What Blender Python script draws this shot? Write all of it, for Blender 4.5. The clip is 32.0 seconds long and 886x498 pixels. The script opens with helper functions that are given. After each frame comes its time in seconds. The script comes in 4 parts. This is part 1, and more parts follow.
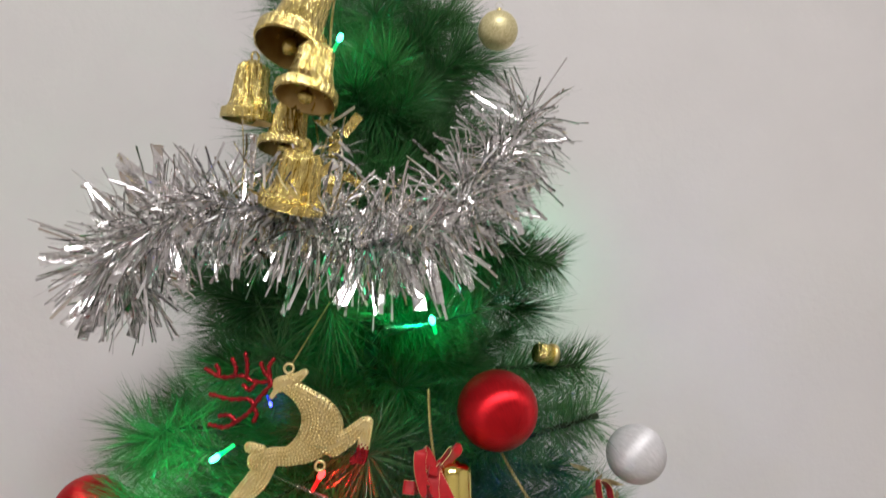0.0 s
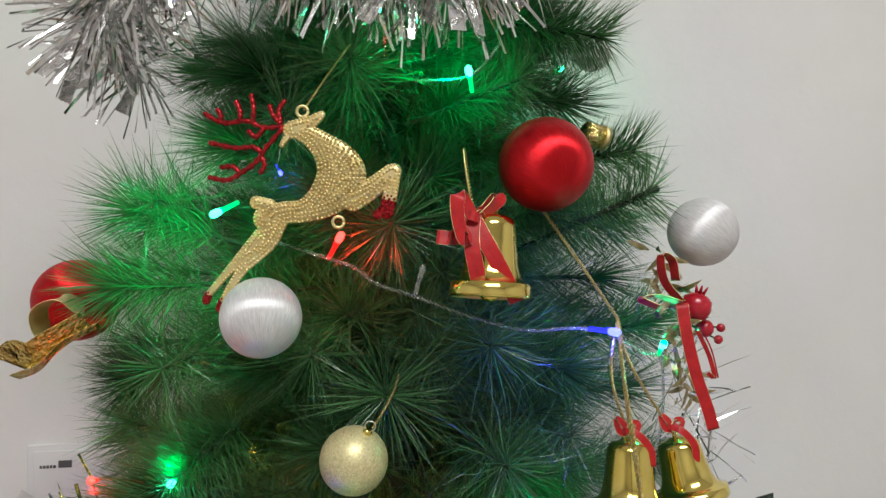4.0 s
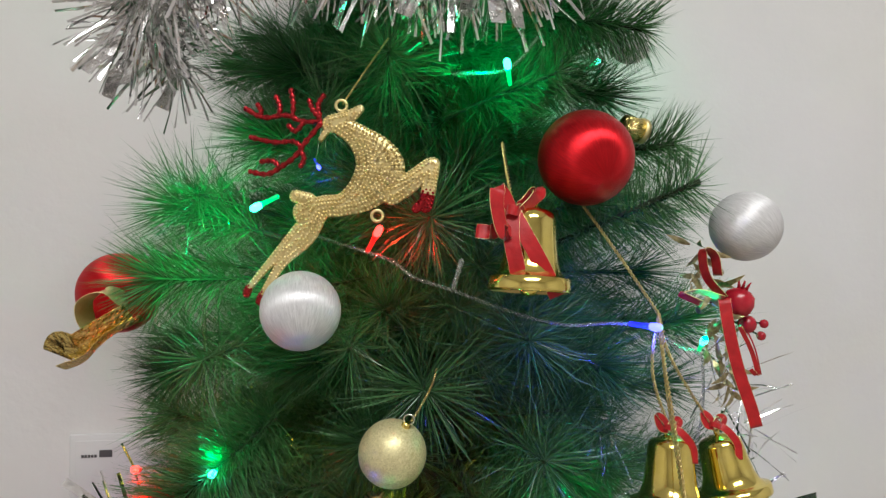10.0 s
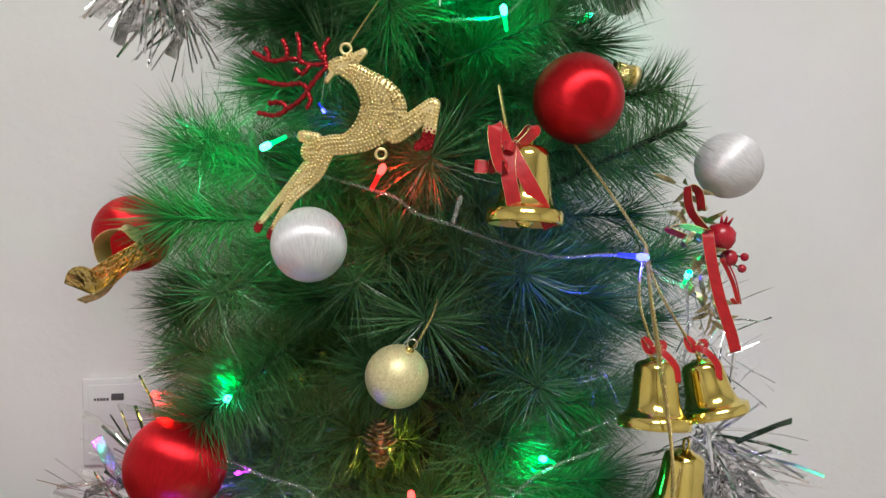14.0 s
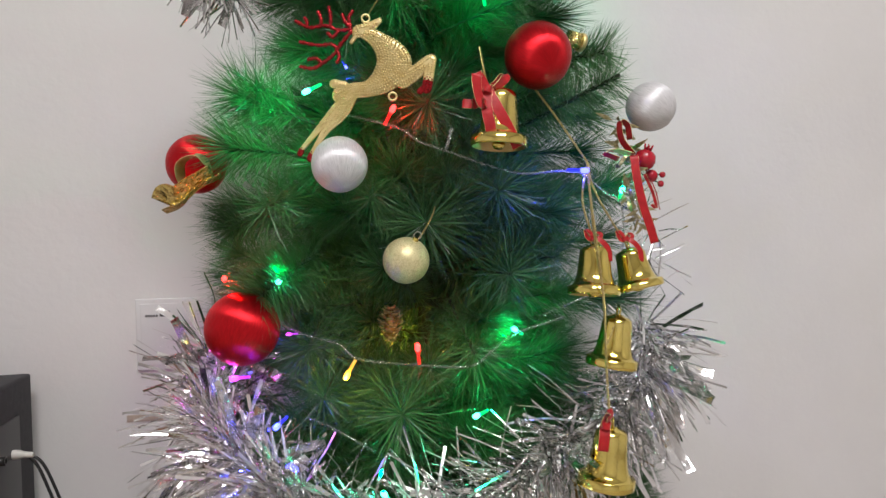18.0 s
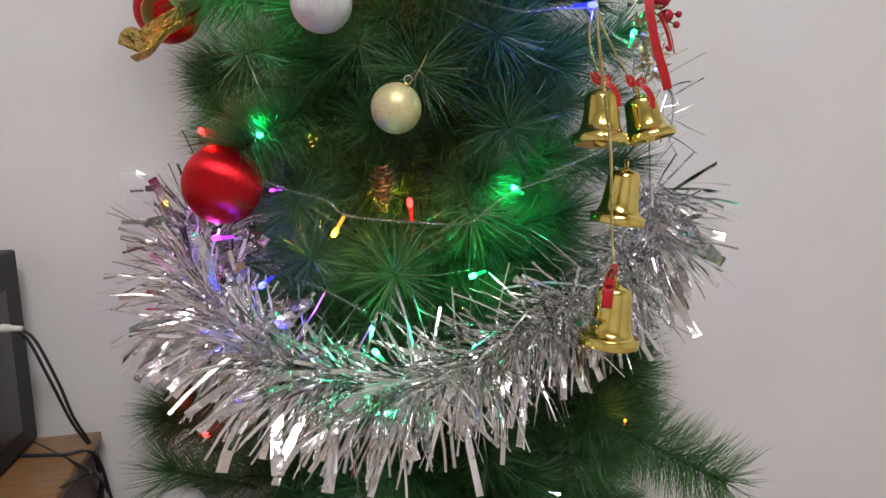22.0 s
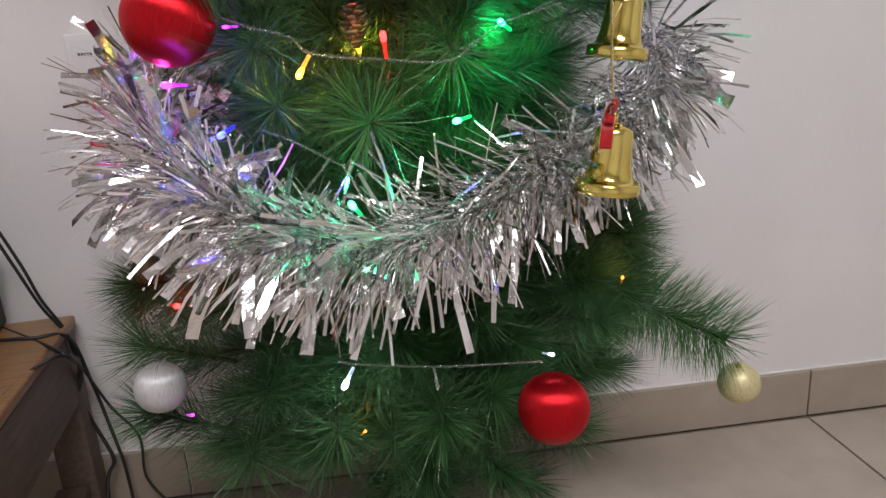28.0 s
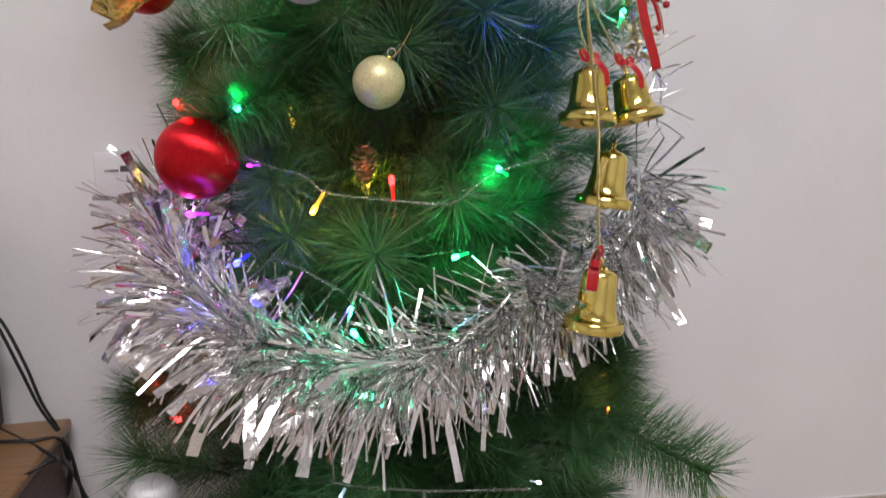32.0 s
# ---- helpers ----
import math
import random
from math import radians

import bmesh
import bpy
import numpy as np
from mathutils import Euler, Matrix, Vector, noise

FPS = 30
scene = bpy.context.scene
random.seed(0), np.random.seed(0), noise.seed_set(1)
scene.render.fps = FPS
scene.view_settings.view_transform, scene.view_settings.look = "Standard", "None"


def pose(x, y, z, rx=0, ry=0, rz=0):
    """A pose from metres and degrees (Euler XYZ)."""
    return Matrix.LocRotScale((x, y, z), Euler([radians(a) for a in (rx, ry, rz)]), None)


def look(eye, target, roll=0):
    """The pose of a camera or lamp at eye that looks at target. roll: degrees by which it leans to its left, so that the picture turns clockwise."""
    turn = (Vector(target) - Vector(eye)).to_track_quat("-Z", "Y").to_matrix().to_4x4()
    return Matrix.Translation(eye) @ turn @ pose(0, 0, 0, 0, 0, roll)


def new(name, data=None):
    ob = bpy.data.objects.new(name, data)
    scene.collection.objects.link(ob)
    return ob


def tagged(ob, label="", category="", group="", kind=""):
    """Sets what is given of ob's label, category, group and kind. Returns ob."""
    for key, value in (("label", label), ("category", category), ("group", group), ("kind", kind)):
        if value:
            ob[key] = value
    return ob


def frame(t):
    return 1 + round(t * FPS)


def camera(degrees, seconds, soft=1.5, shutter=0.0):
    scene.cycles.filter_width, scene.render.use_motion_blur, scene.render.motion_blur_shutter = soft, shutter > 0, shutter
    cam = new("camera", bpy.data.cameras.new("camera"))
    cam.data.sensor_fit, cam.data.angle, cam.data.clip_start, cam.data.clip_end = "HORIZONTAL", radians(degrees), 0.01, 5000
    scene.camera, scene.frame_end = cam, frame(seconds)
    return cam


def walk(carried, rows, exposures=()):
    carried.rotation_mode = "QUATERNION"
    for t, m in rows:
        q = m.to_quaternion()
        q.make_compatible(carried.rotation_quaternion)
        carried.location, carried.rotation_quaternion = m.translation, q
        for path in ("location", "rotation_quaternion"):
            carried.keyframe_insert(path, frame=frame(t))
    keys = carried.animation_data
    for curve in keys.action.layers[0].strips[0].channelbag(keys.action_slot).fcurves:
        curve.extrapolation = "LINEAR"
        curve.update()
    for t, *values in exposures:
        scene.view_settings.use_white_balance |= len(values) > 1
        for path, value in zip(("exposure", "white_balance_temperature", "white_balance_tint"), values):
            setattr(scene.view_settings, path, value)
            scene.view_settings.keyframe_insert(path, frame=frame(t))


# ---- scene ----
# ---------- the camera and its way ----------
PATH = [
    (0, (0.09, 0.035, 1.114), (0.342, 2.01, 1.299), -1.8),
    (0.5, (0.08, 0.055, 1.075), (0.326, 2.035, 1.209), -1.6),
    (1, (0.07, 0.073, 1.035), (0.321, 2.056, 1.112), -1.3),
    (1.5, (0.064, 0.093, 1.006), (0.301, 2.079, 1.023), -1.0),
    (2, (0.062, 0.116, 0.991), (0.292, 2.102, 1.032), -0.8),
    (2.5, (0.057, 0.139, 0.984), (0.292, 2.122, 1.086), -0.7),
    (3, (0.072, 0.139, 0.954), (0.29, 2.125, 1.028), -0.6),
    (3.5, (0.073, 0.143, 0.934), (0.313, 2.127, 1.019), -1.2),
    (5.5, (0.067, 0.146, 0.937), (0.249, 2.134, 1.057), -0.9),
    (6, (0.063, 0.146, 0.941), (0.238, 2.136, 1.035), -1.1),
    (7, (0.063, 0.146, 0.937), (0.217, 2.138, 1.022), -0.8),
    (8, (0.063, 0.146, 0.936), (0.211, 2.139, 1.017), -0.8),
    (9, (0.064, 0.147, 0.935), (0.215, 2.14, 1.016), -1.0),
    (10, (0.064, 0.147, 0.933), (0.22, 2.139, 1.022), -0.9),
    (11, (0.061, 0.149, 0.931), (0.219, 2.142, 0.991), -1.2),
    (12, (0.063, 0.149, 0.929), (0.206, 2.144, 0.968), -1.1),
    (12.5, (0.063, 0.151, 0.925), (0.207, 2.146, 0.945), -1.2),
    (13, (0.06, 0.141, 0.916), (0.217, 2.134, 0.95), -1.3),
    (13.5, (0.057, 0.115, 0.912), (0.223, 2.108, 0.936), -1.1),
    (14, (0.055, 0.116, 0.903), (0.23, 2.108, 0.911), -1.1),
    (14.5, (0.054, 0.119, 0.898), (0.23, 2.111, 0.875), -1.2),
    (16.5, (0.04, 0.049, 0.848), (0.238, 2.039, 0.848), -1.4),
    (17, (0.042, 0.055, 0.842), (0.237, 2.045, 0.814), -1.4),
    (17.5, (0.038, 0.018, 0.84), (0.241, 2.007, 0.804), -1.6),
    (18, (0.017, -0.082, 0.827), (0.25, 1.904, 0.796), -1.6),
    (18.5, (0.021, -0.094, 0.823), (0.251, 1.892, 0.775), -1.3),
    (19, (0.021, -0.09, 0.816), (0.257, 1.895, 0.743), -1.4),
    (20, (0.024, -0.076, 0.805), (0.247, 1.906, 0.66), -1.7),
    (21, (0.03, -0.057, 0.782), (0.228, 1.922, 0.571), -2.2),
    (22, (0.034, -0.036, 0.76), (0.237, 1.934, 0.481), -2.0),
    (23, (0.036, -0.027, 0.75), (0.236, 1.937, 0.431), -2.3),
    (24, (0.038, -0.022, 0.743), (0.242, 1.934, 0.378), -2.8),
    (24.5, (0.038, -0.021, 0.742), (0.242, 1.932, 0.364), -3.4),
    (26.5, (0.038, -0.007, 0.719), (0.262, 1.928, 0.266), -3.9),
    (27, (0.039, 0.005, 0.711), (0.267, 1.927, 0.208), -3.8),
    (28, (0.042, 0.018, 0.7), (0.259, 1.924, 0.134), -3.6),
    (29, (0.041, 0.019, 0.699), (0.266, 1.928, 0.147), -3.3),
    (30, (0.04, 0.004, 0.712), (0.271, 1.94, 0.265), -2.8),
    (31, (0.039, -0.01, 0.72), (0.275, 1.94, 0.341), -2.3),
    (31.5, (0.041, -0.007, 0.742), (0.275, 1.942, 0.359), -1.6),
    (32, (0.037, -0.02, 0.738), (0.286, 1.945, 0.456), -1.0),
]

cam = camera(65.0, 32.0, soft=1.35, shutter=0.5)
walk(cam, [(t, look(e, g, r)) for t, e, g, r in PATH], [(0, 0.0, 6350, 9), (1, 0.06, 6300, 3), (12, 0.1, 6300, 4), (13.5, 0.2, 6300, 5), (17, 0.2, 6300, 7), (19, 0.08, 6300, 10), (22, 0.05, 6300, 11), (24, 0.0, 6300, 12), (29, 0.06, 6280, 12), (32, 0.13, 6250, 12)])

# ---------- light ----------
world = bpy.data.worlds.new("room_air")
scene.world = world
world.use_nodes = True
world.node_tree.nodes["Background"].inputs[0].default_value = (0.8, 0.85, 1.0, 1)
world.node_tree.nodes["Background"].inputs[1].default_value = 0.05


def area_lamp(name, m, sx, sy, watts, colour):
    d = bpy.data.lights.new(name, "AREA")
    d.shape, d.size, d.size_y, d.energy, d.color = "RECTANGLE", sx, sy, watts, colour
    ob = new(name, d)
    ob.matrix_world = m
    return ob


area_lamp("ceiling_tube_light", look((0.25, -0.95, 2.56), (0.25, -0.5, 0.0)), 1.2, 0.5, 46, (1.0, 0.95, 0.945))


LED_POWER = 13.0


def led_lamp(at, colour, watts, kind="SPOT"):
    d = bpy.data.lights.new("led_light", kind)
    d.energy, d.color, d.shadow_soft_size = watts * LED_POWER, colour, 0.004
    if kind == "SPOT":
        d.spot_size, d.spot_blend = radians(150), 0.5
    ob = new("led_light", d)
    ob.matrix_world = look(at, Vector(at) + Vector((0.0, 1.0, -0.12)))
    return ob


# ---------- materials ----------
def material(name, colour, rough=0.5, metal=0.0, **more):
    m = bpy.data.materials.new(name)
    m.use_nodes = True
    b = m.node_tree.nodes["Principled BSDF"]
    b.inputs["Base Color"].default_value = (*colour, 1)
    b.inputs["Roughness"].default_value = rough
    b.inputs["Metallic"].default_value = metal
    for k, v in more.items():
        b.inputs[k.replace("_", " ")].default_value = v
    return m


def node(m, kind, **props):
    n = m.node_tree.nodes.new(kind)
    for k, v in props.items():
        if k in n.inputs:
            n.inputs[k].default_value = v
    return n


def link(m, a, i, b, j):
    m.node_tree.links.new(a.outputs[i], b.inputs[j])


def mottle(m, scale, low, high, detail=6.0, bump=0.0, bump_scale=None, stretch=None, distance=0.001):
    """Colour that wanders between low and high over two scales of noise, and fine relief."""
    b = m.node_tree.nodes["Principled BSDF"]
    co = node(m, "ShaderNodeTexCoord")
    src = co
    slot = "Object"
    if stretch:
        mp = node(m, "ShaderNodeMapping")
        mp.inputs["Scale"].default_value = stretch
        link(m, co, "Object", mp, "Vector")
        src, slot = mp, "Vector"
    n = node(m, "ShaderNodeTexNoise", Scale=scale, Detail=detail, Roughness=0.62)
    link(m, src, slot, n, "Vector")
    r = node(m, "ShaderNodeValToRGB")
    r.color_ramp.elements[0].position, r.color_ramp.elements[1].position = 0.3, 0.7
    r.color_ramp.elements[0].color, r.color_ramp.elements[1].color = (*low, 1), (*high, 1)
    link(m, n, "Fac", r, "Fac")
    link(m, r, "Color", b, "Base Color")
    if bump:
        f = node(m, "ShaderNodeTexNoise", Scale=bump_scale or scale * 8, Detail=4.0)
        link(m, src, slot, f, "Vector")
        bp = node(m, "ShaderNodeBump", Strength=bump, Distance=distance)
        link(m, f, "Fac", bp, "Height")
        link(m, bp, "Normal", b, "Normal")
    return m


def by_random(m, low, high):
    """Each object or island takes its own shade between low and high."""
    b = m.node_tree.nodes["Principled BSDF"]
    g = node(m, "ShaderNodeNewGeometry")
    o = node(m, "ShaderNodeObjectInfo")
    mix = node(m, "ShaderNodeMath")
    mix.operation = "ADD"
    link(m, g, "Random Per Island", mix, 0)
    link(m, o, "Random", mix, 1)
    half = node(m, "ShaderNodeMath")
    half.operation = "MULTIPLY"
    link(m, mix, 0, half, 0)
    half.inputs[1].default_value = 0.5
    r = node(m, "ShaderNodeValToRGB")
    r.color_ramp.elements[0].color, r.color_ramp.elements[1].color = (*low, 1), (*high, 1)
    link(m, half, 0, r, "Fac")
    link(m, r, "Color", b, "Base Color")
    return m


def thread_satin(name, colour, sheen, metal, rough):
    """Satin thread wound from pole to pole: stretched gloss and fine ribs."""
    m = material(name, colour, rough, metal, Anisotropic=0.9)
    b = m.node_tree.nodes["Principled BSDF"]
    b.inputs["Sheen Weight"].default_value = sheen
    tg = node(m, "ShaderNodeTangent")
    tg.direction_type, tg.axis = "RADIAL", "Z"
    link(m, tg, "Tangent", b, "Tangent")
    co = node(m, "ShaderNodeTexCoord")
    sep = node(m, "ShaderNodeSeparateXYZ")
    link(m, co, "Object", sep, "Vector")
    an = node(m, "ShaderNodeMath")
    an.operation = "ARCTAN2"
    link(m, sep, "X", an, 0)
    link(m, sep, "Y", an, 1)
    comb = node(m, "ShaderNodeCombineXYZ")
    link(m, an, 0, comb, "X")
    lat = node(m, "ShaderNodeMath")
    lat.operation = "MULTIPLY"
    link(m, sep, "Z", lat, 0)
    lat.inputs[1].default_value = 4.0
    link(m, lat, 0, comb, "Y")
    n = node(m, "ShaderNodeTexNoise", Scale=26.0, Detail=4.0, Roughness=0.75)
    link(m, comb, "Vector", n, "Vector")
    bp = node(m, "ShaderNodeBump", Strength=0.55, Distance=0.0008)
    link(m, n, "Fac", bp, "Height")
    link(m, bp, "Normal", b, "Normal")
    hue = node(m, "ShaderNodeMixRGB")
    hue.blend_type = "MULTIPLY"
    hue.inputs["Fac"].default_value = 0.42
    hue.inputs["Color1"].default_value = (*colour, 1)
    streak = node(m, "ShaderNodeValToRGB")
    streak.color_ramp.elements[0].position, streak.color_ramp.elements[1].position = 0.36, 0.64
    streak.color_ramp.elements[0].color, streak.color_ramp.elements[1].color = (0.3, 0.3, 0.3, 1), (1, 1, 1, 1)
    link(m, n, "Fac", streak, "Fac")
    link(m, streak, "Color", hue, "Color2")
    link(m, hue, "Color", b, "Base Color")
    return m


def glitter(name, low, high, rough=0.35, size=900.0, metal=0.8):
    m = material(name, high, rough, metal)
    b = m.node_tree.nodes["Principled BSDF"]
    co = node(m, "ShaderNodeTexCoord")
    v = node(m, "ShaderNodeTexVoronoi", Scale=size)
    link(m, co, "Object", v, "Vector")
    bp = node(m, "ShaderNodeBump", Strength=0.9, Distance=0.0006)
    bw = node(m, "ShaderNodeRGBToBW")
    link(m, v, "Color", bw, "Color")
    link(m, bw, "Val", bp, "Height")
    link(m, bp, "Normal", b, "Normal")
    r = node(m, "ShaderNodeValToRGB")
    r.color_ramp.elements[0].color, r.color_ramp.elements[1].color = (*low, 1), (*high, 1)
    link(m, bw, "Val", r, "Fac")
    link(m, r, "Color", b, "Base Color")
    return m


WALL = mottle(material("painted_plaster", (0.74, 0.72, 0.71), 0.75), 3.0, (0.70, 0.68, 0.67), (0.76, 0.74, 0.73), bump=0.25, bump_scale=90, distance=0.002)
_n = node(WALL, "ShaderNodeTexNoise", Scale=3.4, Detail=9.0, Roughness=0.7)
_c = node(WALL, "ShaderNodeTexCoord")
link(WALL, _c, "Object", _n, "Vector")
_r = node(WALL, "ShaderNodeValToRGB")
_r.color_ramp.elements[0].position, _r.color_ramp.elements[1].position = 0.70, 0.78
_r.color_ramp.elements[0].color, _r.color_ramp.elements[1].color = (1, 1, 1, 1), (0.86, 0.84, 0.83, 1)
link(WALL, _n, "Fac", _r, "Fac")
_x = node(WALL, "ShaderNodeMixRGB")
_x.blend_type = "MULTIPLY"
_x.inputs["Fac"].default_value = 1.0
_b = WALL.node_tree.nodes["Principled BSDF"]
_o = _b.inputs["Base Color"].links[0].from_node
link(WALL, _o, "Color", _x, "Color1")
link(WALL, _r, "Color", _x, "Color2")
link(WALL, _x, "Color", _b, "Base Color")
CEIL = mottle(material("ceiling_paint", (0.8, 0.8, 0.8), 0.85), 2.0, (0.76, 0.76, 0.76), (0.82, 0.82, 0.82))
TILE = mottle(material("glazed_floor_tile", (0.42, 0.37, 0.31), 0.28), 7.0, (0.36, 0.31, 0.255), (0.47, 0.415, 0.35), bump=0.05, bump_scale=40)
WOODDARK = mottle(material("dark_stained_wood", (0.12, 0.08, 0.06), 0.5), 14.0, (0.07, 0.048, 0.038), (0.15, 0.10, 0.075), bump=0.12, bump_scale=60, stretch=(9.0, 1.0, 9.0))
SKIRT = mottle(material("skirting_tile", (0.36, 0.30, 0.24), 0.35), 9.0, (0.325, 0.27, 0.215), (0.395, 0.335, 0.27))
GROUT = mottle(material("dirty_grout", (0.24, 0.2, 0.16), 0.9), 60.0, (0.18, 0.145, 0.115), (0.3, 0.25, 0.2))
WOOD = mottle(material("varnished_wood", (0.33, 0.17, 0.06), 0.38), 14.0, (0.17, 0.085, 0.03), (0.33, 0.175, 0.07), bump=0.12, bump_scale=60, stretch=(1.0, 9.0, 9.0))
BLACKBOX = mottle(material("black_vinyl", (0.03, 0.03, 0.035), 0.6, Specular_IOR_Level=0.3), 120.0, (0.022, 0.022, 0.026), (0.045, 0.043, 0.048), bump=0.3, bump_scale=500)
BLACKPLASTIC = material("black_plastic", (0.012, 0.012, 0.013), 0.35)
RUBBER = material("cable_rubber", (0.018, 0.017, 0.018), 0.5)
OFFWHITE = mottle(material("aged_white_plastic", (0.7, 0.68, 0.62), 0.45), 20.0, (0.64, 0.62, 0.57), (0.74, 0.72, 0.67))
INK = material("dark_print", (0.09, 0.085, 0.09), 0.6)
NEEDLE = by_random(material("pine_needle_film", (0.03, 0.12, 0.04), 0.33, Specular_IOR_Level=0.5), (0.014, 0.056, 0.019), (0.088, 0.225, 0.070))
STEM = mottle(material("wire_stem", (0.02, 0.035, 0.015), 0.7), 80.0, (0.012, 0.022, 0.01), (0.035, 0.05, 0.022))
STAND = mottle(material("dark_painted_steel", (0.015, 0.02, 0.017), 0.45), 60.0, (0.01, 0.014, 0.012), (0.03, 0.035, 0.03))
SILVER = by_random(material("silver_foil", (0.78, 0.76, 0.76), 0.17, 1.0), (0.55, 0.54, 0.54), (1.0, 0.99, 0.99))
_g = node(SILVER, "ShaderNodeNewGeometry")
_m = node(SILVER, "ShaderNodeMapRange")
_m.inputs["To Min"].default_value, _m.inputs["To Max"].default_value = 0.05, 0.30
link(SILVER, _g, "Random Per Island", _m, "Value")
link(SILVER, _m, "Result", SILVER.node_tree.nodes["Principled BSDF"], "Roughness")
SILVERW = mottle(material("wide_silver_foil", (0.9, 0.89, 0.89), 0.16, 1.0), 60.0, (0.84, 0.82, 0.82), (0.97, 0.96, 0.96), bump=0.5, bump_scale=70, distance=0.002)
GOLD = mottle(material("gold_plated_plastic", (0.83, 0.66, 0.18), 0.12, 1.0), 40.0, (0.78, 0.61, 0.14), (0.88, 0.73, 0.24))
GOLDDARK = mottle(material("bell_inside", (0.45, 0.32, 0.12), 0.34, 0.9), 50.0, (0.34, 0.23, 0.08), (0.52, 0.38, 0.16))
GOLDCRINKLE = mottle(material("crinkled_gold_foil", (0.88, 0.68, 0.24), 0.2, 1.0), 60.0, (0.72, 0.56, 0.15), (0.90, 0.76, 0.33), bump=1.0, bump_scale=190, stretch=(1.6, 1.6, 0.5), distance=0.004)
GOLDBEAD = mottle(material("pale_gold_beads", (0.8, 0.66, 0.33), 0.44, 0.85), 90.0, (0.76, 0.6, 0.26), (0.88, 0.76, 0.42))
REDGLIT = glitter("red_glitter", (0.10, 0.003, 0.005), (0.62, 0.03, 0.04), 0.28, 800.0)
REDSATIN = thread_satin("red_satin_thread", (0.66, 0.010, 0.018), 0.0, 0.8, 0.36)
WHITESATIN = thread_satin("silver_white_satin_thread", (0.80, 0.79, 0.80), 0.0, 0.3, 0.45)
RIBBON = mottle(material("red_satin_ribbon", (0.42, 0.008, 0.012), 0.45, Specular_IOR_Level=0.35, Sheen_Weight=0.15), 90.0, (0.30, 0.004, 0.007), (0.50, 0.010, 0.014), bump=0.5, bump_scale=160, distance=0.0012)
BERRY = mottle(material("red_berry", (0.4, 0.01, 0.025), 0.25), 60.0, (0.3, 0.006, 0.018), (0.46, 0.014, 0.03))
GOLDSPECK = glitter("pale_gold_glitter", (0.58, 0.51, 0.24), (0.88, 0.80, 0.48), 0.45, 900.0, 0.5)
CORD = mottle(material("gold_cord", (0.6, 0.47, 0.2), 0.28, 0.9), 400.0, (0.42, 0.31, 0.10), (0.78, 0.64, 0.30))
CLEAR = material("clear_cable_pvc", (0.95, 0.96, 0.94), 0.05, Transmission_Weight=0.95, IOR=1.42)
LENS = material("clear_led_body", (0.9, 0.92, 0.9), 0.1, Transmission_Weight=0.85, IOR=1.45)
COPPER = material("silver_wire", (0.7, 0.68, 0.62), 0.3, 1.0)


def glow(name, colour, strength):
    m = material(name, colour, 0.3)
    b = m.node_tree.nodes["Principled BSDF"]
    b.inputs["Emission Color"].default_value = (*colour, 1)
    b.inputs["Emission Strength"].default_value = strength
    return m


GLOWS = {
    "green": glow("led_green", (0.06, 1.0, 0.45), 12),
    "red": glow("led_red", (1.0, 0.028, 0.024), 8),
    "blue": glow("led_blue", (0.05, 0.055, 1.0), 10),
    "yellow": glow("led_yellow", (1.0, 0.5, 0.03), 6.0),
    "magenta": glow("led_magenta", (0.8, 0.035, 1.0), 6),
    "white": glow("led_white", (0.8, 0.9, 1.0), 26),
    "orange": glow("led_orange", (1.0, 0.24, 0.02), 4),
}
LIGHT = {
    "green": (0.01, 1.0, 0.36), "red": (1.0, 0.010, 0.010), "blue": (0.025, 0.035, 1.0), "yellow": (1.0, 0.66, 0.06),
    "magenta": (0.8, 0.1, 1.0), "white": (0.8, 0.9, 1.0), "orange": (1.0, 0.35, 0.03),
}
BODIES = {k: glow("led_body_" + k, tuple(0.08 + 0.9 * v for v in c), 0.0) for k, c in LIGHT.items()}
for k, m in BODIES.items():
    b = m.node_tree.nodes["Principled BSDF"]
    b.inputs["Emission Color"].default_value = (*LIGHT[k], 1)
    b.inputs["Emission Strength"].default_value = 0.12 if k in ("white", "orange") else 0.3
    b.inputs["Transmission Weight"].default_value = 0.8


# ---------- mesh tools ----------
def mesh_of(name, verts, faces, mats, smooth=False, slots=None):
    me = bpy.data.meshes.new(name)
    me.from_pydata([tuple(v) for v in verts], [], faces)
    for m in mats if isinstance(mats, (list, tuple)) else [mats]:
        me.materials.append(m)
    if slots is not None:
        me.polygons.foreach_set("material_index", slots)
    if smooth:
        me.polygons.foreach_set("use_smooth", [True] * len(me.polygons))
    me.update()
    return me


def part(name, bm, mat, parent=None, label="", smooth=True):
    me = bpy.data.meshes.new(name)
    bm.to_mesh(me)
    bm.free()
    for m in mat if isinstance(mat, (list, tuple)) else [mat]:
        me.materials.append(m)
    if smooth:
        me.polygons.foreach_set("use_smooth", [True] * len(me.polygons))
    ob = new(name, me)
    if parent:
        ob.parent = parent
    return tagged(ob, label)


def piece(name, me, parent=None, m=None, label=""):
    ob = new(name, me)
    if parent:
        ob.parent = parent
    if m is not None:
        ob.matrix_basis = m
    return tagged(ob, label)


def thing(name, at, label, category, group="", kind=""):
    e = new(name)
    e.location = at
    e.empty_display_size = 0.02
    return tagged(e, label, category, group, kind)


